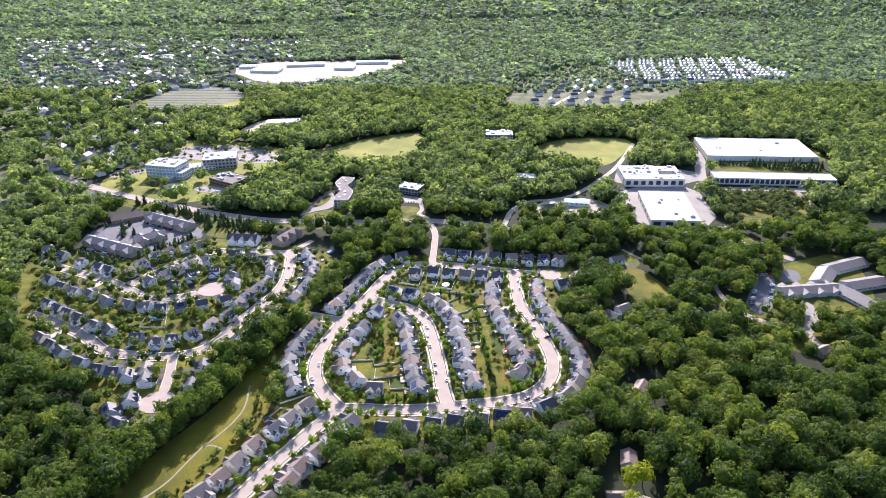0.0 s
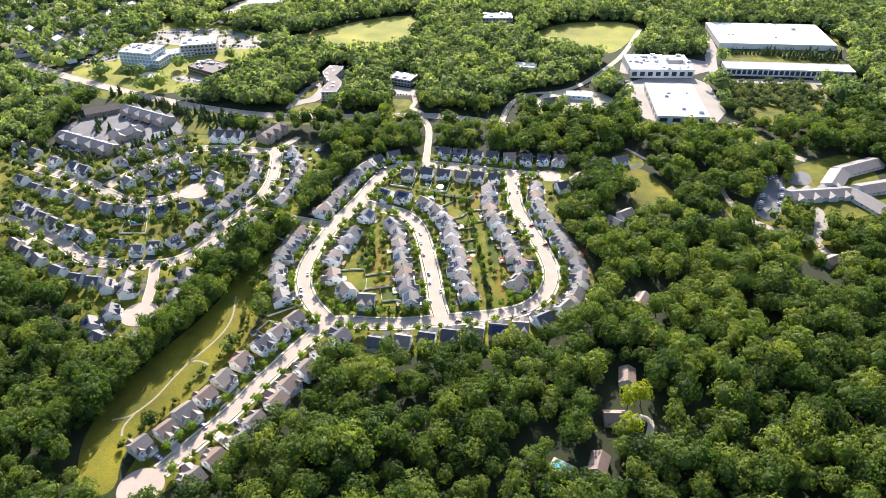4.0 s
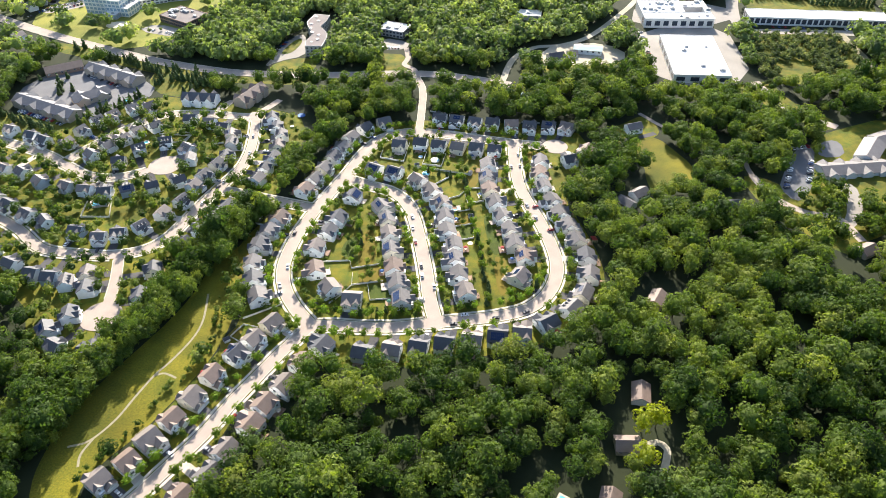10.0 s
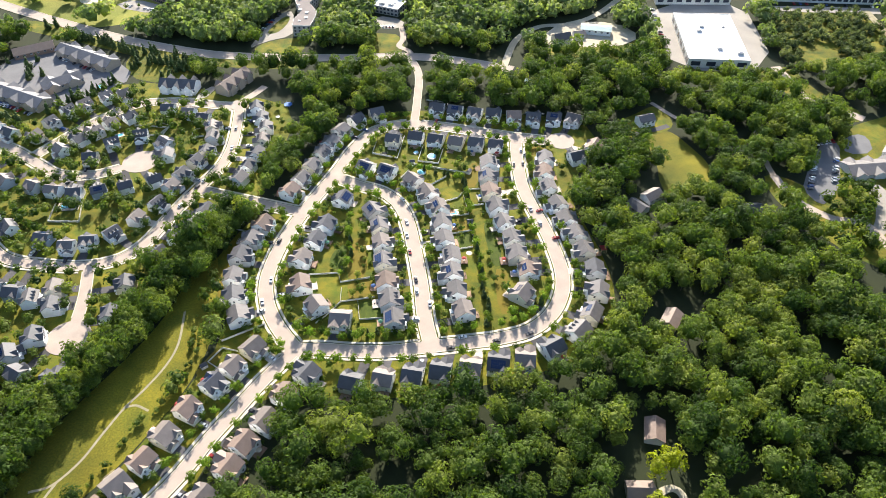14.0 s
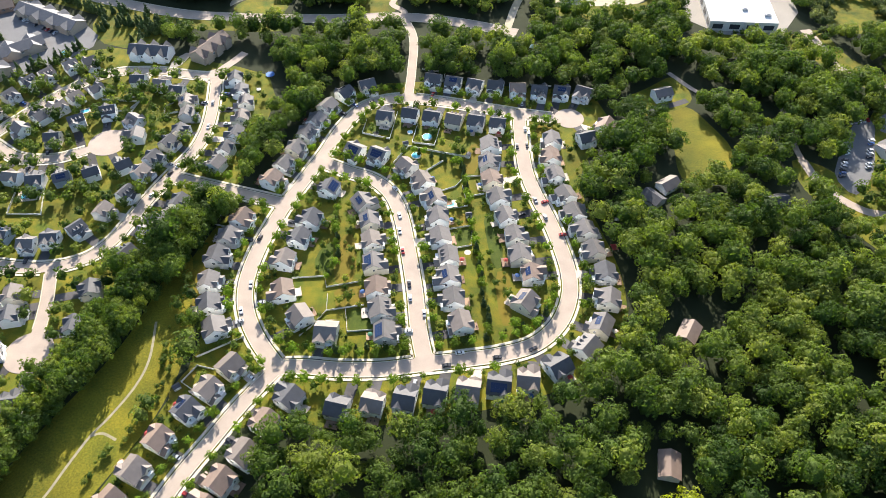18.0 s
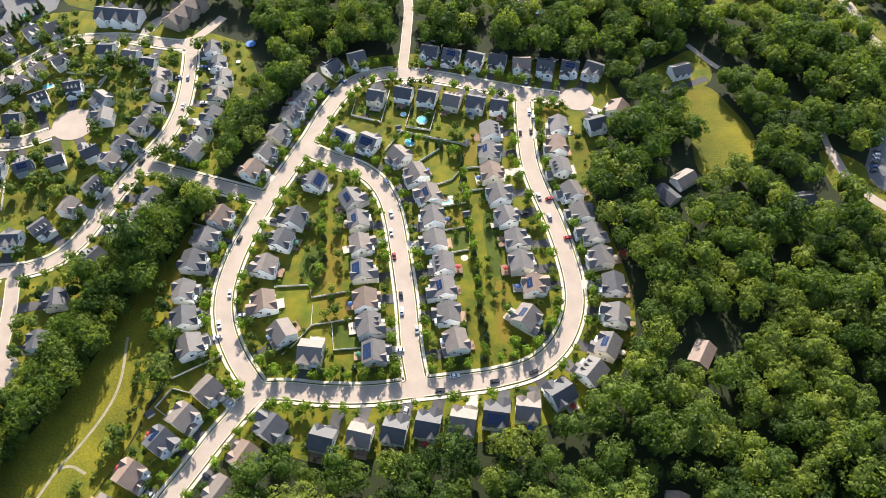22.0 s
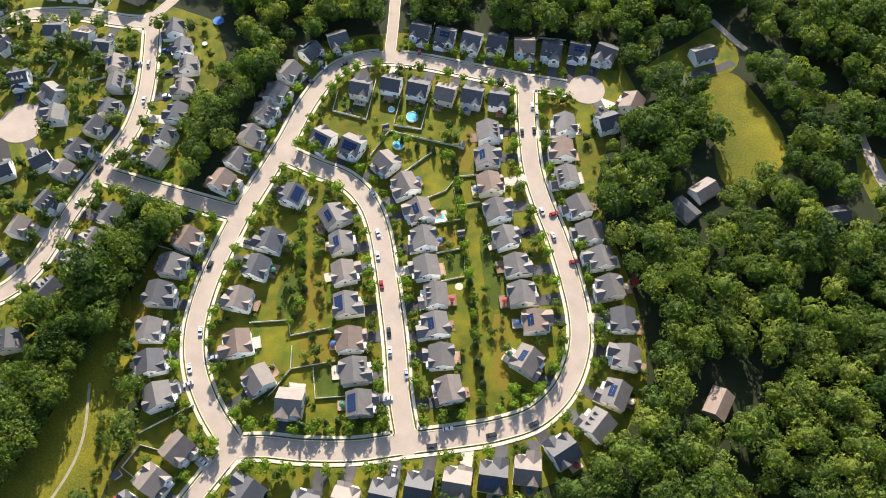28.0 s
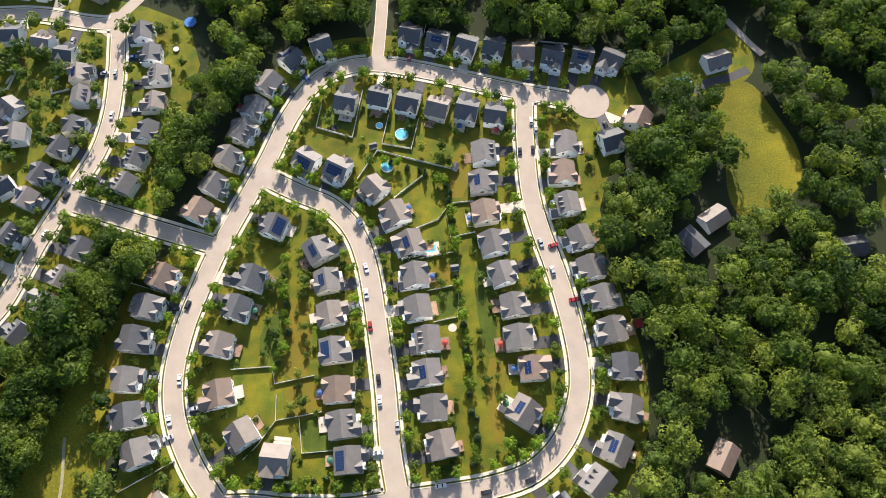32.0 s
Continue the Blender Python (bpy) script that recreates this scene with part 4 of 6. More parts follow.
def hall(name, x0, y0, x1, y1, d, h, rise, wall, roof, label, category, bays=6, wings=0, group=""):
    """A long pitched-roof building between two points of its axis."""
    L, turn = math.hypot(x1 - x0, y1 - y0), math.atan2(y1 - y0, x1 - x0)
    b = thing(name, (x0 + x1) / 2, (y0 + y1) / 2, 0, turn, label, category, group)
    part("wall", Kit().prism([(-d / 2, -.4), (d / 2, -.4), (d / 2, h), (0, h + rise), (-d / 2, h)], "x", -L / 2, L / 2).done("wall", wall), b)
    part("roof", Kit().prism(gable(d, rise, h, .5, .25), "x", -L / 2 - .4, L / 2 + .4).done("roof", roof), b)
    ww = L / max(wings, 1) * .3
    for i in range(wings):
        cx = -L / 2 + L * (i + .5) / wings
        for fb in (-1, 1):
            a, e = sorted((0, fb * (d / 2 + 1.6)))
            part("gable_bay", Kit().prism([(-ww, -.3), (ww, -.3), (ww, h), (0, h + rise * .8), (-ww, h)], "y", a, e).done("gable_bay", wall), b, at=(cx, 0, 0))
            part("gable_roof", Kit().prism(gable(2 * ww, rise * .8, h, .3, .2), "y", a - .2, e + .2).done("gable_roof", roof), b, at=(cx, 0, 0))
    for i in range(bays):
        for fb in (-1, 1):
            part("window", WIDE_WINDOW, b, at=(-L / 2 + L * (i + .5) / bays + (1.3 if wings else 0), fb * d / 2, h * .55), turn=0 if fb < 0 else math.pi)
    return b


hall("apartment_building", -363, 252, -301, 223, 15, 4.8, 3.6, SIDINGS[3], SLATEROOF, "long tan apartment building with grey gabled bays", "apartments", 12, 4)
hall("apartment_building", -325, 312, -270, 284, 15, 4.8, 3.6, SIDINGS[3], SLATEROOF, "long tan apartment building with grey gabled bays", "apartments", 11, 4)
hall("apartment_building", -314, 247, -290, 266, 14, 4.8, 3.6, SIDINGS[3], SLATEROOF, "tan apartment building with grey shingle roof", "apartments", 6, 2)
hall("apartment_building", -363, 302, -335, 318, 14, 4, 3.5, BRICKW, ROOFS[2], "low brick building with brown roof", "apartments", 6, 0)
hall("townhouse_row", -219, 253, -190, 250, 13, 6, 4, SIDINGS[0], ROOFS[3], "white townhouse row with dark slate roof", "townhouses", 8, 3)
hall("townhouse_row", -169, 244, -156, 272, 13, 6, 4, SIDINGS[3], ROOFS[2], "tan townhouse row with brown roof", "townhouses", 8, 3)
hall("barn", 100, 336, 114, 341, 11, 4, 3.2, SIDINGS[2], ROOFS[3], "grey barn with dark roof in a gravel yard", "barn", 3)
hall("shed", 118, 346, 128, 347, 8, 3.5, 2, SIDINGS[2], ROOFS[1], "small grey shed in a gravel yard", "shed", 2)
hall("metal_shed", 126, 357, 152, 352, 11, 4.5, 1.6, SIDINGS[0], TEAL, "long shed with pale green metal roof", "shed", 5)
hall("trailer", 66, 267, 76, 266, 4, 2.8, .6, SIDINGS[2], TEAL, "long low trailer among trees", "trailer", 3)
for n, (a, b, c, d) in enumerate([(283, 153, 335, 160), (335, 160, 352, 122), (322, 168, 341, 194), (341, 194, 380, 212), (343, 163, 380, 174)]):
    hall("care_home_wing", a, b, c, d, 16, 3.3, 3, SIDINGS[2], ROOFS[0], "single-storey care home wing with grey shingle roof", "care home", 8, 4 if n == 0 else 0, "wings of the care home")
for n, (a, b, t) in enumerate([(156.7, 209.8, 20), (145.6, 122.5, 35), (134.5, 111.0, -50), (206.5, 109.9, 10), (136.6, 15.9, 60), (102.1, -85.4, 0), (88.7, -116.1, 70), (279.0, 62.8, 30), (114.3, -54.2, 80)]):
    ux, uy = math.cos(radians(t)) * 6, math.sin(radians(t)) * 6
    hall("cottage", a - ux, b - uy, a + ux, b + uy, 9, 3.6 if n else 5.2, 2.6, SIDINGS[(0, 0, 2, 4, 3, 3, 3, 3, 2)[n]], ROOFS[(0, 1, 3, 3, 2, 2, 2, 2, 2)[n]], "small secluded house in a woodland clearing", "house", 3)
COTTAGES = [(156.7, 209.8), (145.6, 122.5), (134.5, 111.0), (206.5, 109.9), (136.6, 15.9), (102.1, -85.4), (88.7, -116.1), (279.0, 62.8), (114.3, -54.2)]

blob("school_island", [(-156, 350), (-149, 376), (-142, 384), (-139, 373), (-144, 352), (-152, 346)], .20, LAWN, "grass island in the school drive", "lawn", 1)
blob("campus_oval", [(-339 + 13 * math.cos(q * .628), 414 + 9 * math.sin(q * .628)) for q in range(10)], .20, CONCRETE, "pale oval forecourt on the campus lawn", "paving", 1)


# ---- trees ----
def ico():
    t = (1 + 5 ** .5) / 2
    v = np.array([(-1, t, 0), (1, t, 0), (-1, -t, 0), (1, -t, 0), (0, -1, t), (0, 1, t), (0, -1, -t), (0, 1, -t), (t, 0, -1), (t, 0, 1), (-t, 0, -1), (-t, 0, 1)], float)
    v /= np.linalg.norm(v[0])
    f = np.array([(0, 11, 5), (0, 5, 1), (0, 1, 7), (0, 7, 10), (0, 10, 11), (1, 5, 9), (5, 11, 4), (11, 10, 2), (10, 7, 6), (7, 1, 8), (3, 9, 4), (3, 4, 2), (3, 2, 6), (3, 6, 8), (3, 8, 9), (4, 9, 5), (2, 4, 11), (6, 2, 10), (8, 6, 7), (9, 8, 1)])
    return v, f


ICO_V, ICO_F = ico()


def crown_mesh(seed, radius, height, low, clumps, leaves, leaf, cone=False):
    """Points and triangles of a crown: sprays of leaves lying over uneven lobes, round a dark core that fills its middle."""
    r = np.random.RandomState(seed)
    V, F, n, balls = [], [], 0, []
    mid, half = low + (height - low) * .50, (height - low) * .50
    if cone:
        for i in range(clumps):
            u = (i + .5) / clumps
            balls.append(((r.rand(2) - .5) * radius * .3, low + (height - low) * u, radius * (1 - .85 * u) * .85))
        core = [(c, z, size * .8, .85) for c, z, size in balls]
    else:
        stretch = r.uniform(.84, 1.16)
        lean = r.uniform(-.12, .12, 2) * radius
        core = [(lean, mid - half * .06, radius * .64, half / radius)]
        for i in range(clumps):
            u = (i + r.uniform(.05, .95)) / clumps
            dz = 1 - 1.25 * u
            q = math.sqrt(max(0.0, 1 - dz * dz))
            ang = i * 2.39996 + r.uniform(-.5, .5)
            far = r.uniform(.60, .84)
            size = radius * r.uniform(.75, 1.35) * (.27 if clumps > 14 else .34 if clumps > 8 else .46)
            balls.append((lean + np.array([math.cos(ang) * stretch, math.sin(ang) / stretch]) * q * radius * far, mid + dz * half * far, size))
    for c, z, size, tall in core:
        V.append(ICO_V * size * (1 + .1 * r.randn(12, 1)) * (1, 1, tall) + (c[0], c[1], z))
        F.append(ICO_F + n)
        n += 12
    weight = np.array([b[2] ** 2 for b in balls])
    for k in r.choice(len(balls), leaves, p=weight / weight.sum()):
        c, z, size = balls[k]
        out = np.array([c[0], c[1], (z - mid) * radius / half]) / radius
        d = r.randn(3) * (1, 1, .8) + out * .9 + (0, 0, .45)
        d /= np.linalg.norm(d)
        p = d * size * r.uniform(.74, 1.12) * (1, 1, .85) + (c[0], c[1], z)
        t = np.cross(d, r.randn(3))
        t /= np.linalg.norm(t)
        t += d * r.uniform(-.35, .35)
        b = np.cross(d, t) + d * r.uniform(-.45, .45)
        w = leaf * r.uniform(.55, 1.35)
        V.append(np.array([p + t * w, p + b * w * 1.1, p - t * w * .8 - b * w * .6 + d * w * .2]))
        F.append(np.array([(0, 1, 2)]) + n)
        n += 3
    return np.concatenate(V), np.concatenate(F)


def solid(name, V, F, mat, tint=None, smooth=True):
    me = bpy.data.meshes.new(name)
    me.vertices.add(len(V))
    me.vertices.foreach_set("co", np.ascontiguousarray(V, np.float32).ravel())
    me.loops.add(len(F) * 3)
    me.loops.foreach_set("vertex_index", np.ascontiguousarray(F, np.int32).ravel())
    me.polygons.add(len(F))
    me.polygons.foreach_set("loop_start", np.arange(0, len(F) * 3, 3, dtype=np.int32))
    if tint is not None:
        me.attributes.new("tint", "FLOAT", "POINT").data.foreach_set("value", tint.astype(np.float32))
    if smooth:
        me.polygons.foreach_set("use_smooth", np.ones(len(F), bool))
    me.materials.append(mat)
    me.update(calc_edges=True)
    return me


def trunk_mesh(r0, h, limbs, spread, seed):
    r = random.Random(seed)
    V, F = [], []

    def taper(a, b, ra, rb, n=6):
        a, b = Vector(a), Vector(b)
        q = (b - a).to_track_quat("Z", "Y")
        k = len(V)
        for c, rr in ((a, ra), (b, rb)):
            for i in range(n):
                V.append(tuple(c + q @ Vector((rr * math.cos(6.283 * i / n), rr * math.sin(6.283 * i / n), 0))))
        for i in range(n):
            j = (i + 1) % n
            F.extend([(k + i, k + j, k + n + j), (k + i, k + n + j, k + n + i)])

    taper((0, 0, -.2), (0, 0, h * .6), r0, r0 * .6)
    taper((0, 0, h * .6), (r0, 0, h), r0 * .6, r0 * .2)
    for i in range(limbs):
        a = i * 6.283 / limbs + r.random()
        taper((0, 0, h * (.4 + .1 * (i % 3))), (math.cos(a) * spread, math.sin(a) * spread, h * r.uniform(.75, 1.0)), r0 * .4, r0 * .1, 5)
    return solid("trunk", np.array(V), np.array(F), BARK, smooth=False)


# what the ground carries, to keep trees off it
ROAD_PTS = np.concatenate([np.column_stack([LINES[k], np.full(len(LINES[k]), w / 2)]) for k, (w, _) in STREETS.items()] + [np.array([(x, y, r) for x, y, r in ENDS])])
BUILT = [(234, 335, 50, 84), (235, 426, 90, 74), (383, 434, 142, 30), (398, 541, 141, 84), (-352, 458, 70, 44), (-312, 488, 60, 40), (-276, 432, 60, 56), (-126, 388, 30, 92), (-48, 401, 30, 20), (62, 612, 42, 26), (88, 437, 28, 18),
         (-332, 238, 66, 40), (-298, 298, 60, 40), (-302, 256, 30, 30), (-349, 310, 34, 26), (-205, 252, 36, 18), (-162, 258, 22, 34), (125, 346, 60, 28), (342, 180, 70, 90), (304, 158, 50, 20)]


def clearance(x, y, road=3.0, home=12.5):
    """True where a tree may stand."""
    ok = np.ones(len(x), bool)
    for i in range(0, len(x), 4000):
        s = slice(i, i + 4000)
        d = np.hypot(x[s, None] - ROAD_PTS[None, :, 0], y[s, None] - ROAD_PTS[None, :, 1]) - ROAD_PTS[None, :, 2]
        ok[s] &= d.min(1) > road
        ok[s] &= np.hypot(x[s, None] - ALL_HOMES[None, :, 0], y[s, None] - ALL_HOMES[None, :, 1]).min(1) > home
    for a, b in COTTAGES:
        ok &= np.hypot(x - a, y - b) > 12.5
    for cx, cy, w, d in BUILT:
        ok &= (np.abs(x - cx) > w / 2 + 4) | (y > cy + d / 2 + (14 if cy > 400 and w > 60 else 4)) | (y < cy - d / 2 - max(13, .028 * (cy + 330)))
    for poly in PAVED.values():
        ok &= ~inside(x, y, poly) & ~((y > 330) & inside(x, y + .024 * (y + 330), poly))
    if home > 9:  # the main roads keep open verges
        for k in ("main", "quarry_lane", "depot_lane", "clinic_lane"):
            for i in range(0, len(x), 4000):
                s = slice(i, i + 4000)
                d = np.hypot(x[s, None] - LINES[k][None, :, 0], y[s, None] + 8 - LINES[k][None, :, 1]).min(1)
                ok[s] &= (d > STREETS[k][0] / 2 + 6.5) | (y[s] < 60)
    return ok


def open_ground(x, y):
    hit = np.zeros(len(x), bool)
    for group in (MEADOWS, CLEARED):
        for k, poly in group.items():
            if k == "scrub":
                continue
            hit |= inside(x, y, poly) | ((y > 330) & inside(x, y + .024 * (y + 330), poly))
    return hit


def in_view(x, y, side=1.0):
    """The wedge of country that the flight looks over, with a margin."""
    return (np.abs(x - 20) < 0.62 * (y + 146) + 245 * side) & (y > -195)


def scatter(x0, x1, y0, y1, step, seed):
    r = np.random.RandomState(seed)
    gx, gy = np.meshgrid(np.arange(x0, x1, step), np.arange(y0, y1, step))
    x = gx.ravel() + r.uniform(-.48, .48, gx.size) * step + (np.arange(gx.shape[0])[:, None] % 2 * step * .5 + 0 * gx).ravel()
    y = gy.ravel() + r.uniform(-.48, .48, gx.size) * step
    keep = in_view(x, y)
    return x[keep], y[keep], r


def grove(name, templates, x, y, size, r, label, mat=None, squash=(0.85, 1.2), tall=None):
    """Many trees joined into one piece of woodland."""
    V, F, Tn, n = [], [], [], 0
    which = r.randint(len(templates), size=len(x))
    z0 = terrain(x, y)
    for k, (tv, tf) in enumerate(templates):
        idx = np.where(which == k)[0]
        if not len(idx):
            continue
        a = r.uniform(0, 6.283, len(idx))
        s = size[idx] * r.uniform(.85, 1.2, len(idx))
        h = size[idx] * r.uniform(*squash, len(idx)) * (1.0 if tall is None else tall[idx])
        c, sn = np.cos(a) * s, np.sin(a) * s
        px_ = c[:, None] * tv[None, :, 0] - sn[:, None] * tv[None, :, 1] + x[idx][:, None]
        py_ = sn[:, None] * tv[None, :, 0] + c[:, None] * tv[None, :, 1] + y[idx][:, None]
        pz_ = h[:, None] * tv[None, :, 2] + z0[idx][:, None]
        V.append(np.stack([px_, py_, pz_], -1).reshape(-1, 3))
        F.append((tf[None] + (np.arange(len(idx)) * len(tv))[:, None, None]).reshape(-1, 3) + n)
        Tn.append(np.repeat(np.clip(r.normal(.42, .33, len(idx)), 0, 1), len(tv)))
        n += len(idx) * len(tv)
    ob = new(name, solid(name, np.concatenate(V), np.concatenate(F), mat or LEAF, np.concatenate(Tn)))
    return tagged(ob, label, "woodland", kind="stuff")


NEAR_T = [crown_mesh(20 + i, 6.4, 15.5, 2.0, 26, 500, .54) for i in range(10)]
MID_T = [crown_mesh(40 + i, 7.0, 13.5, -1.0, 10, 96, 1.35) for i in range(6)]
FAR_T = [crown_mesh(60 + i, 10.0, 13.0, -4.0, 6, 16, 3.6) for i in range(5)]

# woods round the estate
SCRUB = [(296.2, 399.2), (401.0, 408.1), (397.7, 303.9), (326.6, 284.7), (286.3, 290.2)]
x, y, r = scatter(-380, 420, -200, 330, 8.5, 5)
keep = clearance(x, y, 6.0, 10.5) & ~open_ground(x, y) & ~inside(x, y, SCRUB)
x, y = x[keep], y[keep]
# the trees of one stretch beside the eastern houses stand singly
glade = np.sin(x * .083 + 2.1 * np.sin(y * .031)) + np.sin(y * .091 + 1.7 * np.sin(x * .027)) + r.uniform(-.35, .35, len(x))
x, y = x[glade > -1.58], y[glade > -1.58]
single = (x > 108) & (x < 200) & (y > -20) & (y < 200)
singles = list(zip(x[single], y[single]))[:110]
rest = np.ones(len(x), bool)
rest[np.where(single)[0][:110]] = False
rise = np.sin(x[rest] * .061 + 1.3 * np.sin(y[rest] * .043)) * np.sin(y[rest] * .055 + 1.1 * np.sin(x[rest] * .037))
size = (.98 + .16 * rise) * r.choice([.62, .85, 1.0, 1.12, 1.32], rest.sum(), p=[.14, .24, .30, .22, .10]) * r.uniform(.92, 1.08, rest.sum())
grove("woods", NEAR_T, x[rest], y[rest], size, r, "dense summer woodland of broadleaf trees", squash=(.78, 1.25))
# the belt of tall trees between the western gardens and the meadow
BELT = smooth_line([(-124, 101), (-133, 84), (-141, 60), (-148, 38), (-158, 12), (-166, -9), (-175, -29), (-184, -49), (-191, -71), (-194, -92)], 5.0)
bn = normals_of(BELT)
pts = np.concatenate([BELT + bn * off + r.uniform(-1.8, 1.8, BELT.shape) for off in (-3.0, 3.0, 9.0, 14.5)])
keep = clearance(pts[:, 0], pts[:, 1], 3.0, 8.5)
grove("tree_belt", NEAR_T, pts[keep, 0], pts[keep, 1], r.uniform(.55, 1.0, keep.sum()), r, "tall shelter belt of broadleaf trees along the meadow", squash=(1.15, 1.45))
FT_TRUNK = trunk_mesh(.32, 9.5, 5, 2.6, 3)
FT_CROWNS = [solid("crown", *t, LEAF, np.full(len(t[0]), .3 + .08 * i)) for i, t in enumerate(NEAR_T)]
rng_t = random.Random(4)
for tx, ty in singles:
    s = rng_t.uniform(.75, 1.25)
    t = thing("forest_tree", tx, ty, 0, rng_t.uniform(0, 6.28), "tall broadleaf tree with a lumpy green crown in the woods", "tree", "trees of the eastern woods")
    t.scale = (s, s, s * rng_t.uniform(.85, 1.2))
    part("trunk", FT_TRUNK, t)
    part("crown", rng_t.choice(FT_CROWNS), t)

# woods up the valley
x, y, r = scatter(-900, 900, 330, 900, 9.5, 6)
keep = clearance(x, y, 6.0, 13) & (~open_ground(x, y) | (inside(x, y, MEADOWS["campus_lawn"]) & (r.rand(len(x)) < .2)))
suburb = (x < -430) | ((x < -330) & (y < 380))
thin = r.rand(len(x)) < np.where(suburb, .26, 1.0)
keep &= thin & ~inside(x, y, SCRUB)
size = r.uniform(.85, 1.4, keep.sum())
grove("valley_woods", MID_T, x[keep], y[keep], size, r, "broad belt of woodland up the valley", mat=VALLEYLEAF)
x, y, r = scatter(-700, -380, 60, 330, 9.0, 16)
keep = clearance(x, y, 4.0, 13) & ~open_ground(x, y) & (r.rand(len(x)) < .9)
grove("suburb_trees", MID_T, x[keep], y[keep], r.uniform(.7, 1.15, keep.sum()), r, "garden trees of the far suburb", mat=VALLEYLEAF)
x, y, r = scatter(-1700, 1700, 900, 1700, 13, 7)
town = inside(x, y, CLEARED["far_town"]) & (r.rand(len(x)) < .8)
keep = (~open_ground(x, y) | town) & clearance(x, y, 2, 5)
keep &= r.rand(len(x)) < np.where((x < -350) & (y < 1500), .62, 1.0)
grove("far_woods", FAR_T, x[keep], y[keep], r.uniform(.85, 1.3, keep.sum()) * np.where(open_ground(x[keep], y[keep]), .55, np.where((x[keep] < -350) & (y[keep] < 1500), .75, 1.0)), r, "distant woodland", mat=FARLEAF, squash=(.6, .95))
x, y, r = scatter(-2300, 2300, 1700, 2560, 22, 8)
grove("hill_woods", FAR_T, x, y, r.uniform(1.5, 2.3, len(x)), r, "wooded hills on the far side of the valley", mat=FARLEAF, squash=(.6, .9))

# street and garden trees
ST_TRUNK = trunk_mesh(.14, 3.4, 4, .9, 9)
ST_CROWNS = [solid("crown", *crown_mesh(80 + i, 2.75, 6.2, .7, 16, 230, .36), LEAFO) for i in range(6)]
CON_CROWNS = [solid("crown", *crown_mesh(95 + i, 2.5, 6.8, .2, 7, 110, .4, True), CONIFER) for i in range(3)]


def garden_tree(x, y, s, conifer=False):
    t = thing("conifer" if conifer else "garden_tree", x, y, 0, rng_t.uniform(0, 6.28),
              "small dark green conifer in a garden" if conifer else "young round-crowned tree beside the street", "tree", "conifers of the gardens" if conifer else "street trees")
    t.scale = (s, s, s * rng_t.uniform(.9, 1.15))
    part("trunk", ST_TRUNK, t)
    part("crown", rng_t.choice(CON_CROWNS if conifer else ST_CROWNS), t)


placed = []


def try_tree(x, y, s, conifer=False, gap=4.6, road=1.0, home=7.6):
    px_, py_ = np.array([x]), np.array([y])
    if not clearance(px_, py_, road, home)[0]:
        return
    for pts in DRIVES:
        if abs(pts[0][0] - x) < 16 and abs(pts[0][1] - y) < 16 and inside(px_, py_, pts)[0]:
            return
    if placed and min((a - x) ** 2 + (b - y) ** 2 for a, b in placed) < gap * gap:
        return
    placed.append((x, y))
    garden_tree(x, y, s, conifer)


for k in CORE:
    line, w = LINES[k], STREETS[k][0]
    nrm = normals_of(line)
    for s in (-1, 1):
        for i in range(1, len(line) - 1, 3):
            p = line[i] + nrm[i] * s * (w / 2 + rng_t.uniform(3.6, 4.6))
            if rng_t.random() < .85:
                try_tree(p[0], p[1], rng_t.uniform(.85, 1.3), home=6.3)
HEDGES = [[(27.5, 92), (31, 70), (33, 55), (34, 40), (37, 22), (36, 12)], [(-50, 98), (-48, 80), (-46, 62), (-50, 48)], [(-8, 150), (20, 140), (24, 125), (27, 105)], [(50, 20), (62, 22), (68, 30)], [(-20, 5), (-32, 2), (-45, 0)]]
for h in HEDGES:
    for p in smooth_line(h, 3.2):
        try_tree(p[0] + rng_t.uniform(-1, 1), p[1] + rng_t.uniform(-1, 1), rng_t.uniform(.65, 1.15), rng_t.random() < .4, gap=2.4, home=6.5)
# verge trees of the estate, joined
r = np.random.RandomState(18)
vx, vy = [], []
for k in CORE:
    line, w = LINES[k], STREETS[k][0]
    nrm = normals_of(line)
    for i in range(len(line)):
        for s in (-1, 1):
            p = line[i] + nrm[i] * s * (w / 2 + r.uniform(3.2, 7.5))
            vx.append(p[0]), vy.append(p[1])
x, y = np.array(vx), np.array(vy)
keep = clearance(x, y, 2.6, 6.2)
for pts in DRIVES:
    keep &= ~inside(x, y, pts)
for i in np.where(keep)[0]:
    if min((a - x[i]) ** 2 + (b - y[i]) ** 2 for a, b in placed) < 11:
        keep[i] = False
    else:
        placed.append((x[i], y[i]))
VERGE_T = [crown_mesh(150 + i, 2.5, 5.0, .1, 12, 130, .40) for i in range(6)]
grove("verge_trees", VERGE_T, x[keep], y[keep], r.uniform(.4, 1.15, keep.sum()), r, "young trees and shrubs along the verges", GARDENLEAF)
# back-garden trees of the estate, joined
r = np.random.RandomState(19)
x, y = r.uniform(-122, 114, 620), r.uniform(-45, 228, 620)
keep = inside(x, y, CLEARED["estate"]) & clearance(x, y, 3.2, 7.4)
for pts in DRIVES:
    keep &= ~inside(x, y, pts)
for i in np.where(keep)[0]:
    if placed and min((a - x[i]) ** 2 + (b - y[i]) ** 2 for a, b in placed) < 16:
        keep[i] = False
    else:
        placed.append((x[i], y[i]))
BACK_T = [crown_mesh(160 + i, 2.8, 6.0, .2, 12, 140, .42) for i in range(6)]
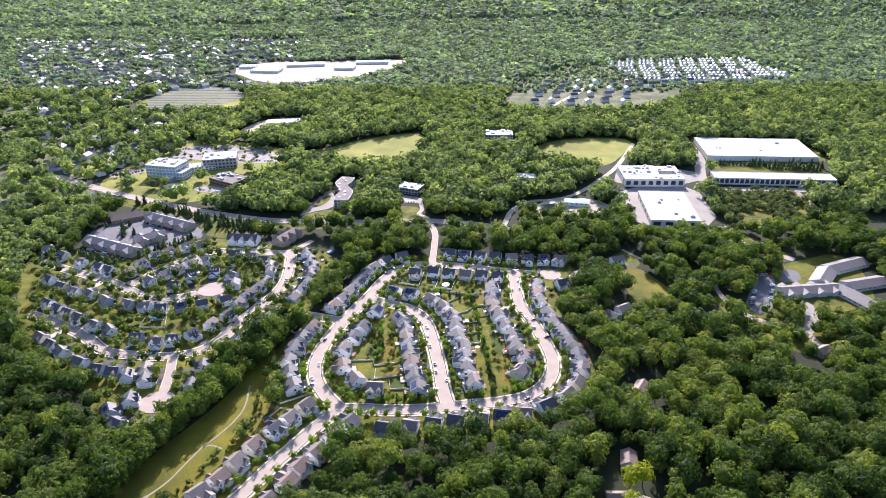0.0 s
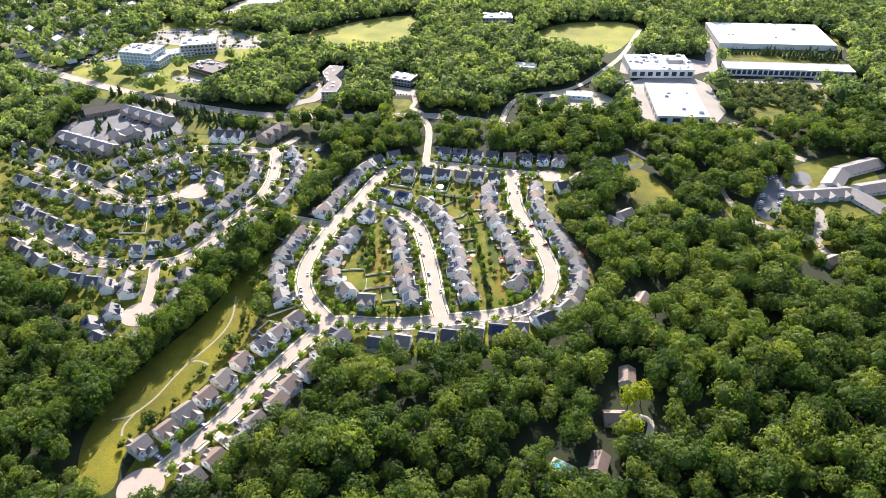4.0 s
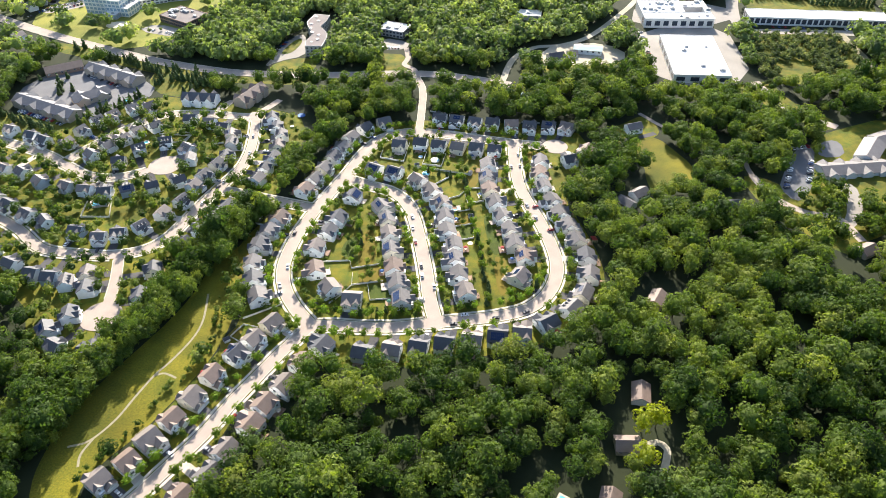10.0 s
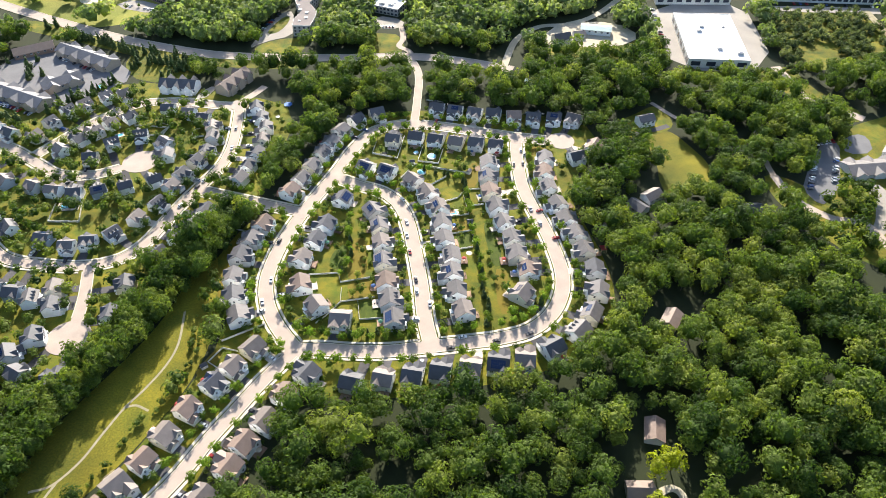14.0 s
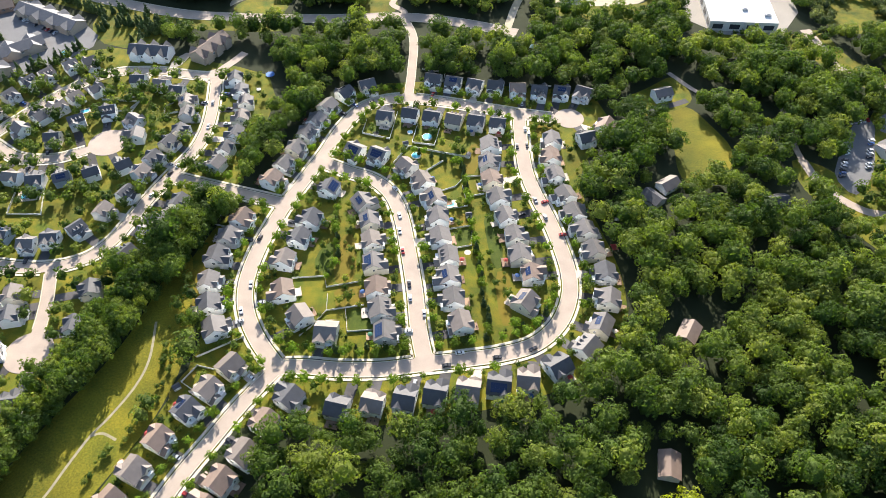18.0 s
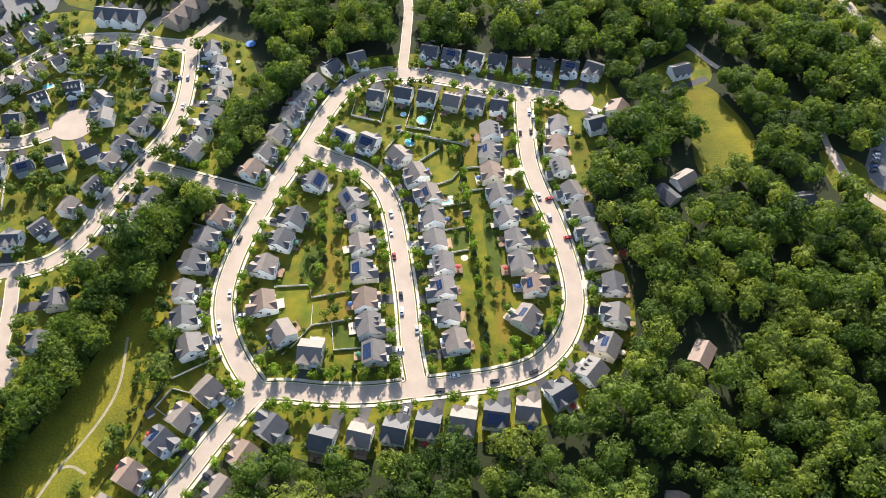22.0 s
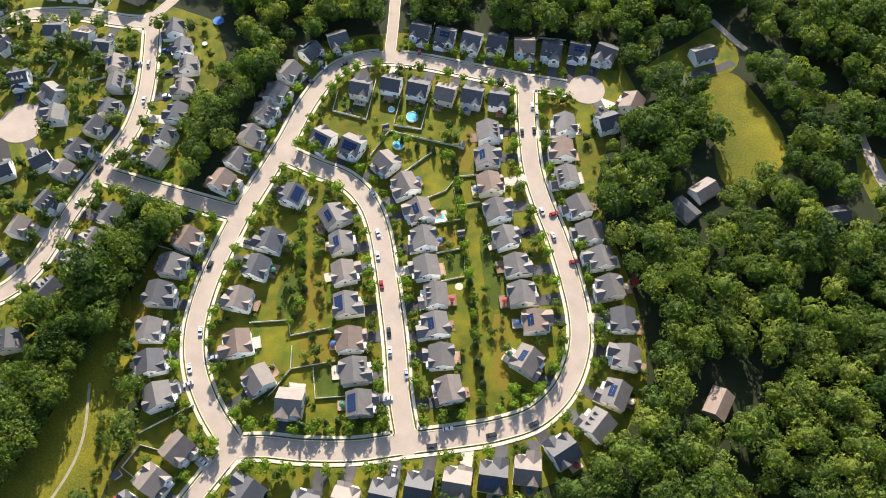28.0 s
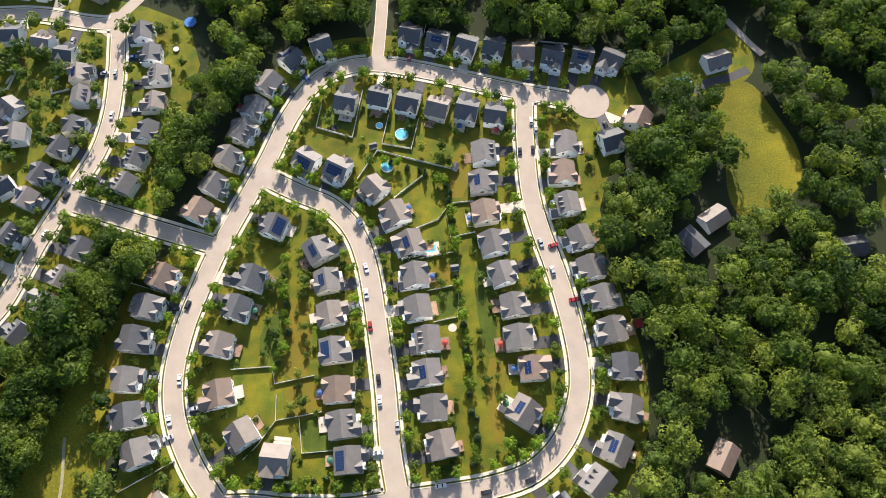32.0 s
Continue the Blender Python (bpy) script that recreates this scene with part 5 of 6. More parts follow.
grove("back_garden_trees", BACK_T, x[keep], y[keep], r.uniform(.35, 1.15, keep.sum()), r, "young trees and bushes in the back gardens", GARDENLEAF)
# bright trees by the cabin
YT = [solid("crown", *crown_mesh(170 + i, 6.2, 14.5, 2.0, 24, 420, .6), YELLOWLEAF) for i in range(2)]
for n, (x, y) in enumerate([(110.6, -76.0), (118.2, -73.6), (108.0, -97.0)]):
    t = thing("golden_tree", x, y, 0, n * 2.0, "bright yellow-green tree beside a woodland cabin", "tree")
    t.scale = (1.0, 1.0, 1.2)
    part("trunk", FT_TRUNK, t)
    part("crown", YT[n % 2], t)
# gardens of the western estate, joined
r = np.random.RandomState(21)
x, y = r.uniform(-420, -112, 2600), r.uniform(-40, 262, 2600)
d = np.hypot(x[:, None] - ALL_HOMES[None, :, 0], y[:, None] - ALL_HOMES[None, :, 1]).min(1)
keep = clearance(x, y, 1.0, 7.4) & (d < 19) & ((x < -150) | (r.rand(2600) < .35)) & (x < -112)
keep &= ~inside(x, y, CLEARED["estate"])
west_placed = []
rows = []
for k in ("west", "west_top", "west_inner", "west_close"):
    nrm = normals_of(LINES[k])
    for i in range(0, len(LINES[k]), 4):
        for side in (-1, 1):
            rows.append(LINES[k][i] + nrm[i] * side * (STREETS[k][0] / 2 + 4.2 + r.rand()))
rows = np.array(rows)
x, y = np.concatenate([rows[:, 0], x]), np.concatenate([rows[:, 1], y])
keep = np.concatenate([clearance(rows[:, 0], rows[:, 1], 2.6, 6.8), keep])
for pts in DRIVES:
    keep &= ~inside(x, y, pts)
for i in np.where(keep)[0]:
    if west_placed and min((a - x[i]) ** 2 + (b - y[i]) ** 2 for a, b in west_placed) < 36:
        keep[i] = False
    else:
        west_placed.append((x[i], y[i]))
W_T = [crown_mesh(120 + i, 3.0, 6.6, .3, 12, 110, .5) for i in range(6)]
grove("garden_trees", W_T, x[keep], y[keep], r.uniform(.8, 1.55, keep.sum()), r, "round garden trees and shrubs between the houses", GARDENLEAF)

# bushes between the meadow and the gardens above it
r = np.random.RandomState(37)
row = smooth_line([(-116, 26), (-117, 4), (-118, -16), (-123, -34), (-131, -50), (-138, -62), (-144, -80), (-153, -96), (-162, -111)], 2.6)
row = np.concatenate([row + r.uniform(-2.2, 2.2, row.shape), smooth_line([(-122, 14), (-120, 0), (-119, -9)], 3.0) + (-3, 0)])
keep = clearance(row[:, 0], row[:, 1], 3.0, 6.8) & (r.rand(len(row)) < .75)
grove("garden_hedge", W_T, row[keep, 0], row[keep, 1], r.uniform(.28, .75, keep.sum()), r, "loose row of bushes between gardens and meadow", GARDENLEAF)

# shrubs along the house walls
r = np.random.RandomState(33)
SHRUB_T = [crown_mesh(140 + i, 1.15, 1.5, -.2, 5, 22, .32) for i in range(5)]
pick = np.repeat(np.arange(len(ALL_HOMES)), 6)
a, d = r.uniform(0, 6.283, len(pick)), r.uniform(6.6, 9.5, len(pick))
x, y = ALL_HOMES[pick, 0] + np.cos(a) * d, ALL_HOMES[pick, 1] + np.sin(a) * d
keep = clearance(x, y, .8, 6.4)
for pts in DRIVES:
    keep &= ~inside(x, y, pts)
grove("shrubs", SHRUB_T, x[keep], y[keep], r.uniform(.6, 1.6, keep.sum()), r, "clipped garden shrubs along the house walls", GARDENLEAF)

r = np.random.RandomState(41)
x, y = r.uniform(236, 390, 900), r.uniform(66, 245, 900)
keep = clearance(x, y, 2.5, 9) & inside(x, y, MEADOWS["clinic_lawn"])
grove("clinic_trees", BACK_T, x[keep], y[keep], r.uniform(.7, 2.1, keep.sum()), r, "shade trees round the care home", GARDENLEAF)

# conifers on the green by the main road and in the apartment court
r = np.random.RandomState(51)
x, y = r.uniform(-400, -190, 900), r.uniform(215, 360, 900)
court = inside(x, y, PAVED["apartment_lot"])
keep = (inside(x, y, CLEARED["pine_green"]) | inside(x, y, CLEARED["road_verge"]) | court) & (r.rand(900) < np.where(court, .05, .30))
for cx, cy, w, d in BUILT:
    keep &= (np.abs(x - cx) > w / 2) | (np.abs(y - cy) > d / 2)
for line in ([(-318, 336), (-287, 322), (-262, 306)], [(-262, 262), (-272, 245), (-286, 230), (-296, 216)], [(-372, 232), (-340, 214), (-312, 202)], [(-242, 296), (-210, 284), (-185, 278)], [(338, 490), (400, 486), (462, 480)], [(395, 474), (430, 470), (455, 466)]):
    row = smooth_line(line, 4.4)
    x, y, keep = np.concatenate([x, row[:, 0] + r.uniform(-1, 1, len(row))]), np.concatenate([y, row[:, 1] + r.uniform(-1, 1, len(row))]), np.concatenate([keep, np.ones(len(row), bool)])
keep &= np.array([np.hypot(a - ROAD_PTS[:, 0], b - ROAD_PTS[:, 1]).min() > 8 for a, b in zip(x, y)])
PINE_T = [crown_mesh(180 + i, 3.6, 9.0, .2, 6, 90, .55, True) for i in range(4)]
grove("pines", PINE_T, x[keep], y[keep], r.uniform(.7, 1.3, keep.sum()), r, "dark conifers on a green beside the road", CONIFER)

# bushes of the scrub beside the long warehouse
r = np.random.RandomState(53)
x, y = r.uniform(285, 400, 520), r.uniform(288, 400, 520)
keep = inside(x, y, SCRUB) & ~inside(x, y, [(304, 296), (334, 296), (342, 338), (308, 330)]) & (np.abs(x - 398) > 6)
grove("scrub_bushes", W_T, x[keep], y[keep], r.uniform(.5, 1.15, keep.sum()), r, "grey-green bushes over a rough field", SCRUBLEAF)

# young trees in the car parks of the campus and below the warehouse
r = np.random.RandomState(52)
x, y = np.concatenate([r.uniform(-440, -210, 150), r.uniform(198, 290, 22)]), np.concatenate([r.uniform(395, 585, 150), r.uniform(274, 288, 22)])
keep = np.array([inside(x, y, PAVED[k]) for k in ("campus_lot_west", "campus_lot_north", "campus_lot_south")]).any(0) | (x > 0)
for cx, cy, w, d in BUILT:
    keep &= (np.abs(x - cx) > w / 2 + 3) | (np.abs(y - cy) > d / 2 + 3)
grove("car_park_trees", W_T, x[keep], y[keep], r.uniform(.6, 1.1, keep.sum()), r, "young shade trees between parking bays", GARDENLEAF)


# ---- fences, pools, play things ----
def fence(pts, tall, mat, label):
    f = thing("fence", pts[0][0], pts[0][1], 0, 0, label, "fence")
    for (ax, ay), (bx, by) in zip(pts, pts[1:]):
        L, a = math.hypot(bx - ax, by - ay), math.atan2(by - ay, bx - ax)
        n = max(1, round(L / 4.0))
        step = L / n
        me = Kit().box(0, step, -.04, .04, .1, tall).box(0, step, -.11, .11, tall - .1, tall).box(-.09, .09, -.09, .09, 0, tall + .12).done("panel", mat)
        for i in range(n):
            part("panel", me, f, at=(ax - pts[0][0] + math.cos(a) * step * i, ay - pts[0][1] + math.sin(a) * step * i, 0), turn=a)


WHITE_FENCE, WOOD_FENCE, RAIL_FENCE = "white vinyl privacy fence round a back garden", "low pale fence between back gardens", "low weathered post fence at a garden's end"
for pts in ([(-7.1, 178.9), (-9.9, 159.8), (4.5, 157.3), (7.4, 174.3)], [(-21.3, 189.9), (-24.5, 163.0), (-42.7, 168.3), (-41.1, 182.1)], [(-20.5, 140.4), (-11.9, 156.0), (6.6, 151.1), (24.4, 146.9)],
            [(10.4, 142.7), (-2.7, 130.7)], [(-120.2, 86.3), (-103.0, 81.3)], [(-114.8, 101.4), (-120.2, 86.3)], [(-86.2, 9.7), (-107.0, -2.9)], [(-208.3, 203.9), (-196.6, 201.3), (-201.3, 190.2)],
            [(-174.3, 197.7), (-178.0, 192.5), (-177.1, 184.7), (-168.3, 187.6)], [(-223.9, 199.8), (-197.9, 198.1), (-199.6, 187.0), (-220.1, 188.6)], [(-246.0, 115.4), (-242.7, 91.2), (-222.7, 91.5), (-230.0, 116.7)]):
    fence(pts, 1.5, VINYL, WHITE_FENCE)
for n, pts in enumerate(([(8.5, 115.5), (18.3, 120.0), (22.1, 125.9)], [(22.2, 122.2), (25.9, 104.1), (5.2, 99.2)], [(14.6, 85.1), (27.5, 88.3)], [(17.8, 70.8), (28.2, 73.3), (28.5, 88.3)], [(34.8, 130.0), (22.1, 128.3)], [(35.4, 114.1), (25.8, 111.6)],
            [(-68.2, 47.8), (-50.9, 49.4), (-48.9, 42.1), (-31.7, 46.2)], [(-47.6, 37.4), (-46.9, 26.8), (-27.9, 30.8)], [(-46.9, 26.8), (-53.4, 16.4), (-58.5, 10.7)], [(-37.1, 27.8), (-34.6, 13.9), (-21.9, 15.3)],
            [(-96.7, -9.6), (-105.4, -7.6), (-110.8, -16.9), (-103.4, -21.6)], [(-7.1, 239.1), (9.4, 235.8), (8.3, 224.8)], [(68.5, 222.5), (83.1, 221.1)])):
    fence(pts, 1.3, VINYL, WOOD_FENCE)
fence([(-107.0, -2.9), (-115.8, 4.0), (-117.4, 12.6)], 1.0, TIMBER, RAIL_FENCE)


def round_pool(x, y, r, h):
    p = thing("round_pool", x, y, 0, 0, "round above-ground pool with white rim and blue water", "pool")
    k = Kit()
    for i in range(24):
        a, b = 6.2832 * i / 24, 6.2832 * (i + 1) / 24
        ring = [((r + q) * math.cos(t), (r + q) * math.sin(t)) for t, q in ((a, -.12), (a, .12), (b, .12), (b, -.12))]
        k.column(ring, 0, h)
    part("rim", k.done("rim", VINYL), p, "white pool wall")
    part("water", Kit().disc(0, 0, r - .12, .05, h - .2, 24).done("water", WATER), p, "clear blue water")


def long_pool(x, y, turn, w, d, surround):
    p = thing("swimming_pool", x, y, 0, radians(turn), "sunken swimming pool with pale paved surround", "pool")
    k = Kit().box(-w / 2 - surround, w / 2 + surround, -d / 2 - surround, -d / 2, .02, .2).box(-w / 2 - surround, w / 2 + surround, d / 2, d / 2 + surround, .02, .2)
    k.box(-w / 2 - surround, -w / 2, -d / 2, d / 2, .02, .2).box(w / 2, w / 2 + surround, -d / 2, d / 2, .02, .2)
    part("surround", k.done("surround", PATIO), p)
    part("water", Kit().box(-w / 2, w / 2, -d / 2, d / 2, .0, .12).done("water", WATER), p, "clear blue water")


round_pool(-0.5, 165.3, 3.1, 1.2)
round_pool(-11.8, 170.2, 1.7, .7)
round_pool(-6.7, 147.4, 2.9, 1.0)
round_pool(-269.4, 253.9, 3.6, 1.2)
long_pool(15.3, 105.5, 10, 5.2, 3.0, 1.6)
long_pool(140.4, 199.8, 12, 7.5, 4.2, .5)
long_pool(69.9, -116.0, -30, 9, 5, 1.0)
long_pool(-236.0, 107.2, 10, 9.5, 4.6, 2.2)
long_pool(-231.6, 187.8, 30, 5, 3.2, 1.0)


def trampoline(x, y, r, mat, label):
    t = thing("trampoline", x, y, 0, 0, label, "trampoline")
    part("mat", Kit().disc(0, 0, r, .78, .9, 20).done("mat", mat), t)
    k = Kit()
    for i in range(6):
        a = 6.2832 * i / 6
        k.box(math.cos(a) * r - .04, math.cos(a) * r + .04, math.sin(a) * r - .04, math.sin(a) * r + .04, 0, 2.4)
    part("frame", k.done("frame", HVAC), t)


BLUE = material("blue trampoline pad", (0.03, 0.16, 0.50), rough=0.6)
trampoline(-114.4, 230.7, 3.2, BLUE, "round blue trampoline on a back lawn")
trampoline(-119.0, 213.3, 1.5, VINYL, "small pale trampoline on a back lawn")
trampoline(-34.0, 168.0, 2.0, RUBBER, "black round trampoline in a fenced garden")
for x, y, r in ((26.0, 68.5, 1.9), (-14.5, 104.0, 1.2)):
    tagged(new("patio_disc", Kit().disc(x, y, r, .02, .12, 20).done("patio_disc", PATIO)), "round pale paved fire-pit patio", "patio")
RED = material("red awning cloth", (0.30, 0.04, 0.04), (0.24, 0.03, 0.03), rough=0.8)
aw = thing("awning", 107.0, 72.0, 0, .25, "red cloth awning over a back deck", "awning")
part("cloth", Kit().prism([(-1.8, 2.9), (1.8, 2.4), (1.8, 2.5), (-1.8, 3.0)], "y", -2.2, 2.2).done("cloth", RED), aw)
part("posts", Kit().box(1.6, 1.7, -2.1, -2.0, 0, 2.42).box(1.6, 1.7, 2.0, 2.1, 0, 2.42).box(-1.7, -1.6, -2.1, -2.0, 0, 2.9).box(-1.7, -1.6, 2.0, 2.1, 0, 2.9).done("posts", TIMBER), aw)

# parasols and tables on the decks
SHADES = [material("parasol cloth " + k, c, rough=0.8) for k, c in (("cream", (0.62, 0.54, 0.42)), ("red", (0.36, 0.06, 0.05)), ("green", (0.05, 0.16, 0.10)), ("blue", (0.06, 0.12, 0.28)))]
rng_p = random.Random(91)


def parasol_mesh(mat):
    k, n = Kit(), 8
    ring = [(1.45 * math.cos(6.2832 * i / n), 1.45 * math.sin(6.2832 * i / n), 2.05) for i in range(n)]
    for i in range(n):
        k.poly([ring[i], ring[(i + 1) % n], (0, 0, 2.6)])
        a, b = ring[i], ring[(i + 1) % n]
        k.poly([a, (a[0], a[1], 1.88), (b[0], b[1], 1.88), b])
    return k.done("canopy", mat)


CANOPIES = [parasol_mesh(m) for m in SHADES]
POLE = Kit().disc(0, 0, .03, 0, 2.5, 6).disc(0, 0, .28, 0, .08, 10).done("pole", HVAC)
TABLE = Kit().disc(0, 0, .65, .70, .75, 14).done("tabletop", VINYL)
CHAIR = Kit().box(-.24, .24, -.24, .24, .40, .46).box(-.24, .24, .18, .24, .46, .92).box(-.22, -.16, -.22, .22, 0, .40).box(.16, .22, -.22, .22, 0, .40).done("garden_chair", RUBBER)
for n, (x, y, z) in enumerate(DECKS):
    if rng_p.random() < .40:
        i = rng_p.randrange(4)
        p = thing("parasol_table", x, y, z, rng_p.uniform(0, 6.28), f"{('cream', 'red', 'green', 'blue')[i]} parasol over a round table on a back deck", "parasol", "parasols on the decks")
        part("canopy", CANOPIES[i], p)
        part("pole", POLE, p)
        part("tabletop", TABLE, p)
    elif rng_p.random() < .4:
        for q in (-1, 1):
            ch = new("garden_chair", CHAIR)
            ch.location, ch.rotation_euler = (x + q * .9, y, z), (0, 0, q * 1.4)
            tagged(ch, "dark garden chair on a back deck", "chair", "chairs on the decks")


def garden_shed(x, y, turn, wall, roof):
    g = thing("garden_shed", x, y, 0, turn, "small garden shed at the end of a lawn", "shed", "garden sheds")
    part("wall", Kit().prism([(-1.3, 0), (1.3, 0), (1.3, 2.1), (0, 2.9), (-1.3, 2.1)], "x", -1.7, 1.7).done("wall", wall), g)
    part("roof", Kit().prism(gable(2.6, .8, 2.1, .2, .1), "x", -1.9, 1.9).done("roof", roof), g)
    part("door", Kit().box(-.7, .7, -1.36, -1.28, .05, 1.9).done("door", TRIM), g)


for x, y, t in ((109.5, 147.0, .4), (26.0, 147.5, 1.2), (-14.0, 158.0, .3), (-112.0, -20.0, .7), (112.0, 96.0, 1.3), (26.5, 96.0, 0.2)):
    garden_shed(x, y, t, SIDINGS[2], ROOFS[3])

# garden plots whose grass differs from the lawns round them
PLOTS = [(1, [(-45.4, 43.2), (-31.1, 46.8), (-27.7, 30.1), (-41.5, 25.6)]), (1, [(-45.7, 80.3), (-37.5, 81.6), (-33.6, 46.7), (-44.3, 43.3), (-47.0, 55.6)]), (1, [(13.9, 95.9), (27.5, 99.6), (28.2, 90.1), (15.4, 86.1)]), (1, [(40.0, 54.7), (48.3, 56.3), (49.2, 40.5), (48.7, 20.2), (43.0, 19.4)]),
         (1, [(26.3, 158.7), (32.7, 160.2), (32.2, 132.4), (21.8, 131.2)]), (1, [(70.5, 180.3), (78.0, 179.5), (84.9, 172.9), (79.5, 170.8), (69.3, 166.7)]), (1, [(-112, 22), (-119, 30), (-121, 52), (-117, 58), (-114, 40)]), (1, [(-104, -14), (-113, -28), (-116, -22), (-108, -6)]),
         (0, [(-36.2, 25.8), (-24.3, 27.9), (-20.9, 15.2), (-33.7, 12.9)]), (0, [(15.7, 84.1), (28.2, 88.0), (29.2, 75.1), (17.5, 72.0)]), (0, [(34.8, 96.9), (41.0, 100.8), (46.8, 58.8), (40.0, 56.6), (36.6, 78.0)]), (0, [(-58.4, 64.9), (-49.5, 77.5), (-47.3, 55.7), (-56.5, 52.1)]), (0, [(-30, 178), (-23, 166), (-40, 171), (-40, 181)])]
for n, (dry, pts) in enumerate(PLOTS):
    blob("garden_plot", pts, .05 + .003 * n, DRY if dry else GREENLAWN, "sun-dried yellow-brown plot of grass" if dry else "freshly mown dark green plot of grass", "lawn", 1)


# ---- vehicles ----
def car_kit():
    side = [(-2.25, .32), (2.25, .32), (2.25, .72), (1.95, .86), (1.0, .95), (-1.75, .98), (-2.2, .9)]
    body = Kit().prism(side, "y", -.88, .88).prism([(-1.2, 1.42), (.32, 1.40), (.25, 1.5), (-1.1, 1.52)], "y", -.72, .72)
    cab = [(-1.7, .94), (.95, .92), (.35, 1.42), (-1.25, 1.44)]
    glass = Kit().prism(cab, "y", -.76, .76)
    wheel = Kit()
    n = 12
    wheel.prism([(.33 * math.cos(6.2832 * i / n), .33 + .33 * math.sin(6.2832 * i / n)) for i in range(n)], "y", -.1, .1)
    return body, glass, wheel


kb, kg, kw = car_kit()
CAR_BODY = [kb.done("body", m) for m in CARS]
CAR_GLASS, CAR_WHEEL = kg.done("cabin_glass", CARGLASS), kw.done("wheel", RUBBER)


def car(x, y, turn, colour, wheels=True, group="cars along the streets", z=0.24):
    c = new("car", CAR_BODY[colour])
    c.location, c.rotation_euler = (x, y, z), (0, 0, turn)
    tagged(c, f"{CARNAMES[colour]} parked car on sunlit asphalt", "car", group)
    part("cabin_glass", CAR_GLASS, c, "dark glass")
    if wheels:
        for wx in (-1.4, 1.4):
            for wy in (-.8, .8):
                part("wheel", CAR_WHEEL, c, at=(wx, wy, 0))


rng_c = random.Random(31)
KERBSIDE = [(-12.7, 83.2, 0), (-10.0, 68.2, 3), (-5.0, 45.0, 2), (-17.8, 117.6, 0), (-13.5, 95.3, 0), (62.9, 174.3, 0), (65.0, 169.5, 1), (65.7, 109.5, 1), (70.7, 95.8, 1), (63.3, 158.4, 2), (57.0, 157.3, 2), (-89.5, 43.0, 0), (-91.2, 76.2, 2),
            (-162.4, 108.6, 0), (-156.8, 128.1, 2), (-144.3, 172.9, 0), (-153.8, 135.0, 0), (-147.3, 197.9, 1), (-4.0, 35.9, 0), (-39.7, 200.4, 2), (22.5, 2.6, 0), (16.1, -4.7, 2), (40.8, 0.5, 2), (58.7, 5.7, 2), (-91.1, 25.8, 0), (3.9, 25.9, 1)]
for x, y, col in KERBSIDE:
    pts = np.concatenate([np.column_stack([LINES[k][:-1], np.diff(LINES[k], axis=0)]) for k in CORE + ("west",)])
    i = int(((pts[:, :2] - (x, y)) ** 2).sum(1).argmin())
    car(x, y, math.atan2(pts[i, 3], pts[i, 2]) + (math.pi if rng_c.random() < .5 else 0), col)
for n, (x, y, t) in enumerate(drive_spots[:150]):
    if rng_c.random() < .34:
        car(x, y, t + math.pi / 2, rng_c.choice([0, 0, 0, 1, 1, 2, 2, 2, 4, 3]), wheels=n % 5 == 0, group="cars on driveways", z=.16)


def car_rows(x0, y0, x1, y1, n, turn, fill, seed):
    r = random.Random(seed)
    for i in range(n):
        if r.random() < fill:
            u = i / max(1, n - 1)
            car(x0 + (x1 - x0) * u, y0 + (y1 - y0) * u, turn, r.choice([0, 0, 0, 1, 1, 2, 2, 2, 4, 3]), False, "cars in the car parks", .18)


car_rows(-434, 450, -398, 484, 14, 2.2, .8, 1)
car_rows(-426, 446, -392, 476, 13, 2.2, .7, 2)
car_rows(-380, 560, -310, 562, 20, 1.57, .6, 3)
car_rows(-380, 535, -320, 540, 16, 1.57, .6, 4)
car_rows(-442, 432, -410, 500, 22, 2.2, .7, 21)
car_rows(-392, 570, -250, 566, 34, 1.57, .55, 22)
car_rows(-300, 512, -236, 508, 18, 1.57, .6, 23)
car_rows(-308, 404, -266, 390, 12, 1.2, .6, 24)
car_rows(253, 134, 264, 158, 9, .3, .8, 5)
car_rows(269, 136, 283, 168, 11, .3, .6, 6)
car_rows(276, 186, 288, 189, 5, 1.6, .9, 25)
car_rows(-355, 235, -310, 214, 14, 1.1, .7, 7)
car_rows(-322, 300, -280, 276, 12, 1.1, .6, 8)
car_rows(-161, 352, -150, 388, 10, .2, .8, 9)
car_rows(-58, 362, -40, 362, 7, 1.57, .8, 26)
car_rows(196, 345, 198, 400, 12, .1, .5, 10)
car_rows(316, 416, 440, 405, 22, 1.6, .5, 11)


# ---- the far valley ----
field = thing("solar_farm", -455, 855, 0, 0, "rows of tilted photovoltaic tables on a grassy slope", "solar farm")
for j in range(13):
    yy = -72 + j * 12.5
    x0, x1 = -95 + abs(yy) * .25, 78 - abs(yy - 20) * .35
    for i in range(3):
        a, b = x0 + (x1 - x0) * i / 3 + 1, x0 + (x1 - x0) * (i + 1) / 3 - 1
        part("solar_table", Kit().prism([(-1.7, .6), (1.7, 1.6), (1.7, 1.7), (-1.7, .7)], "x", a, b).box((a + b) / 2 - .2, (a + b) / 2 + .2, -.2, .2, 0, 1.1).done("solar_table", FARPV), field, at=(0, yy, 0))


def cottage_kit(wall, roof):
    return (Kit().prism([(-5, -.3), (5, -.3), (5, 5), (0, 8), (-5, 5)], "x", -6, 6).done("wall", wall), Kit().prism(gable(10, 3, 5), "x", -6.4, 6.4).done("roof", roof))


FAR_KITS = [cottage_kit(SIDINGS[i], ROOFS[j]) for i, j in ((0, 0), (0, 3), (2, 1), (1, 2), (0, 1))]
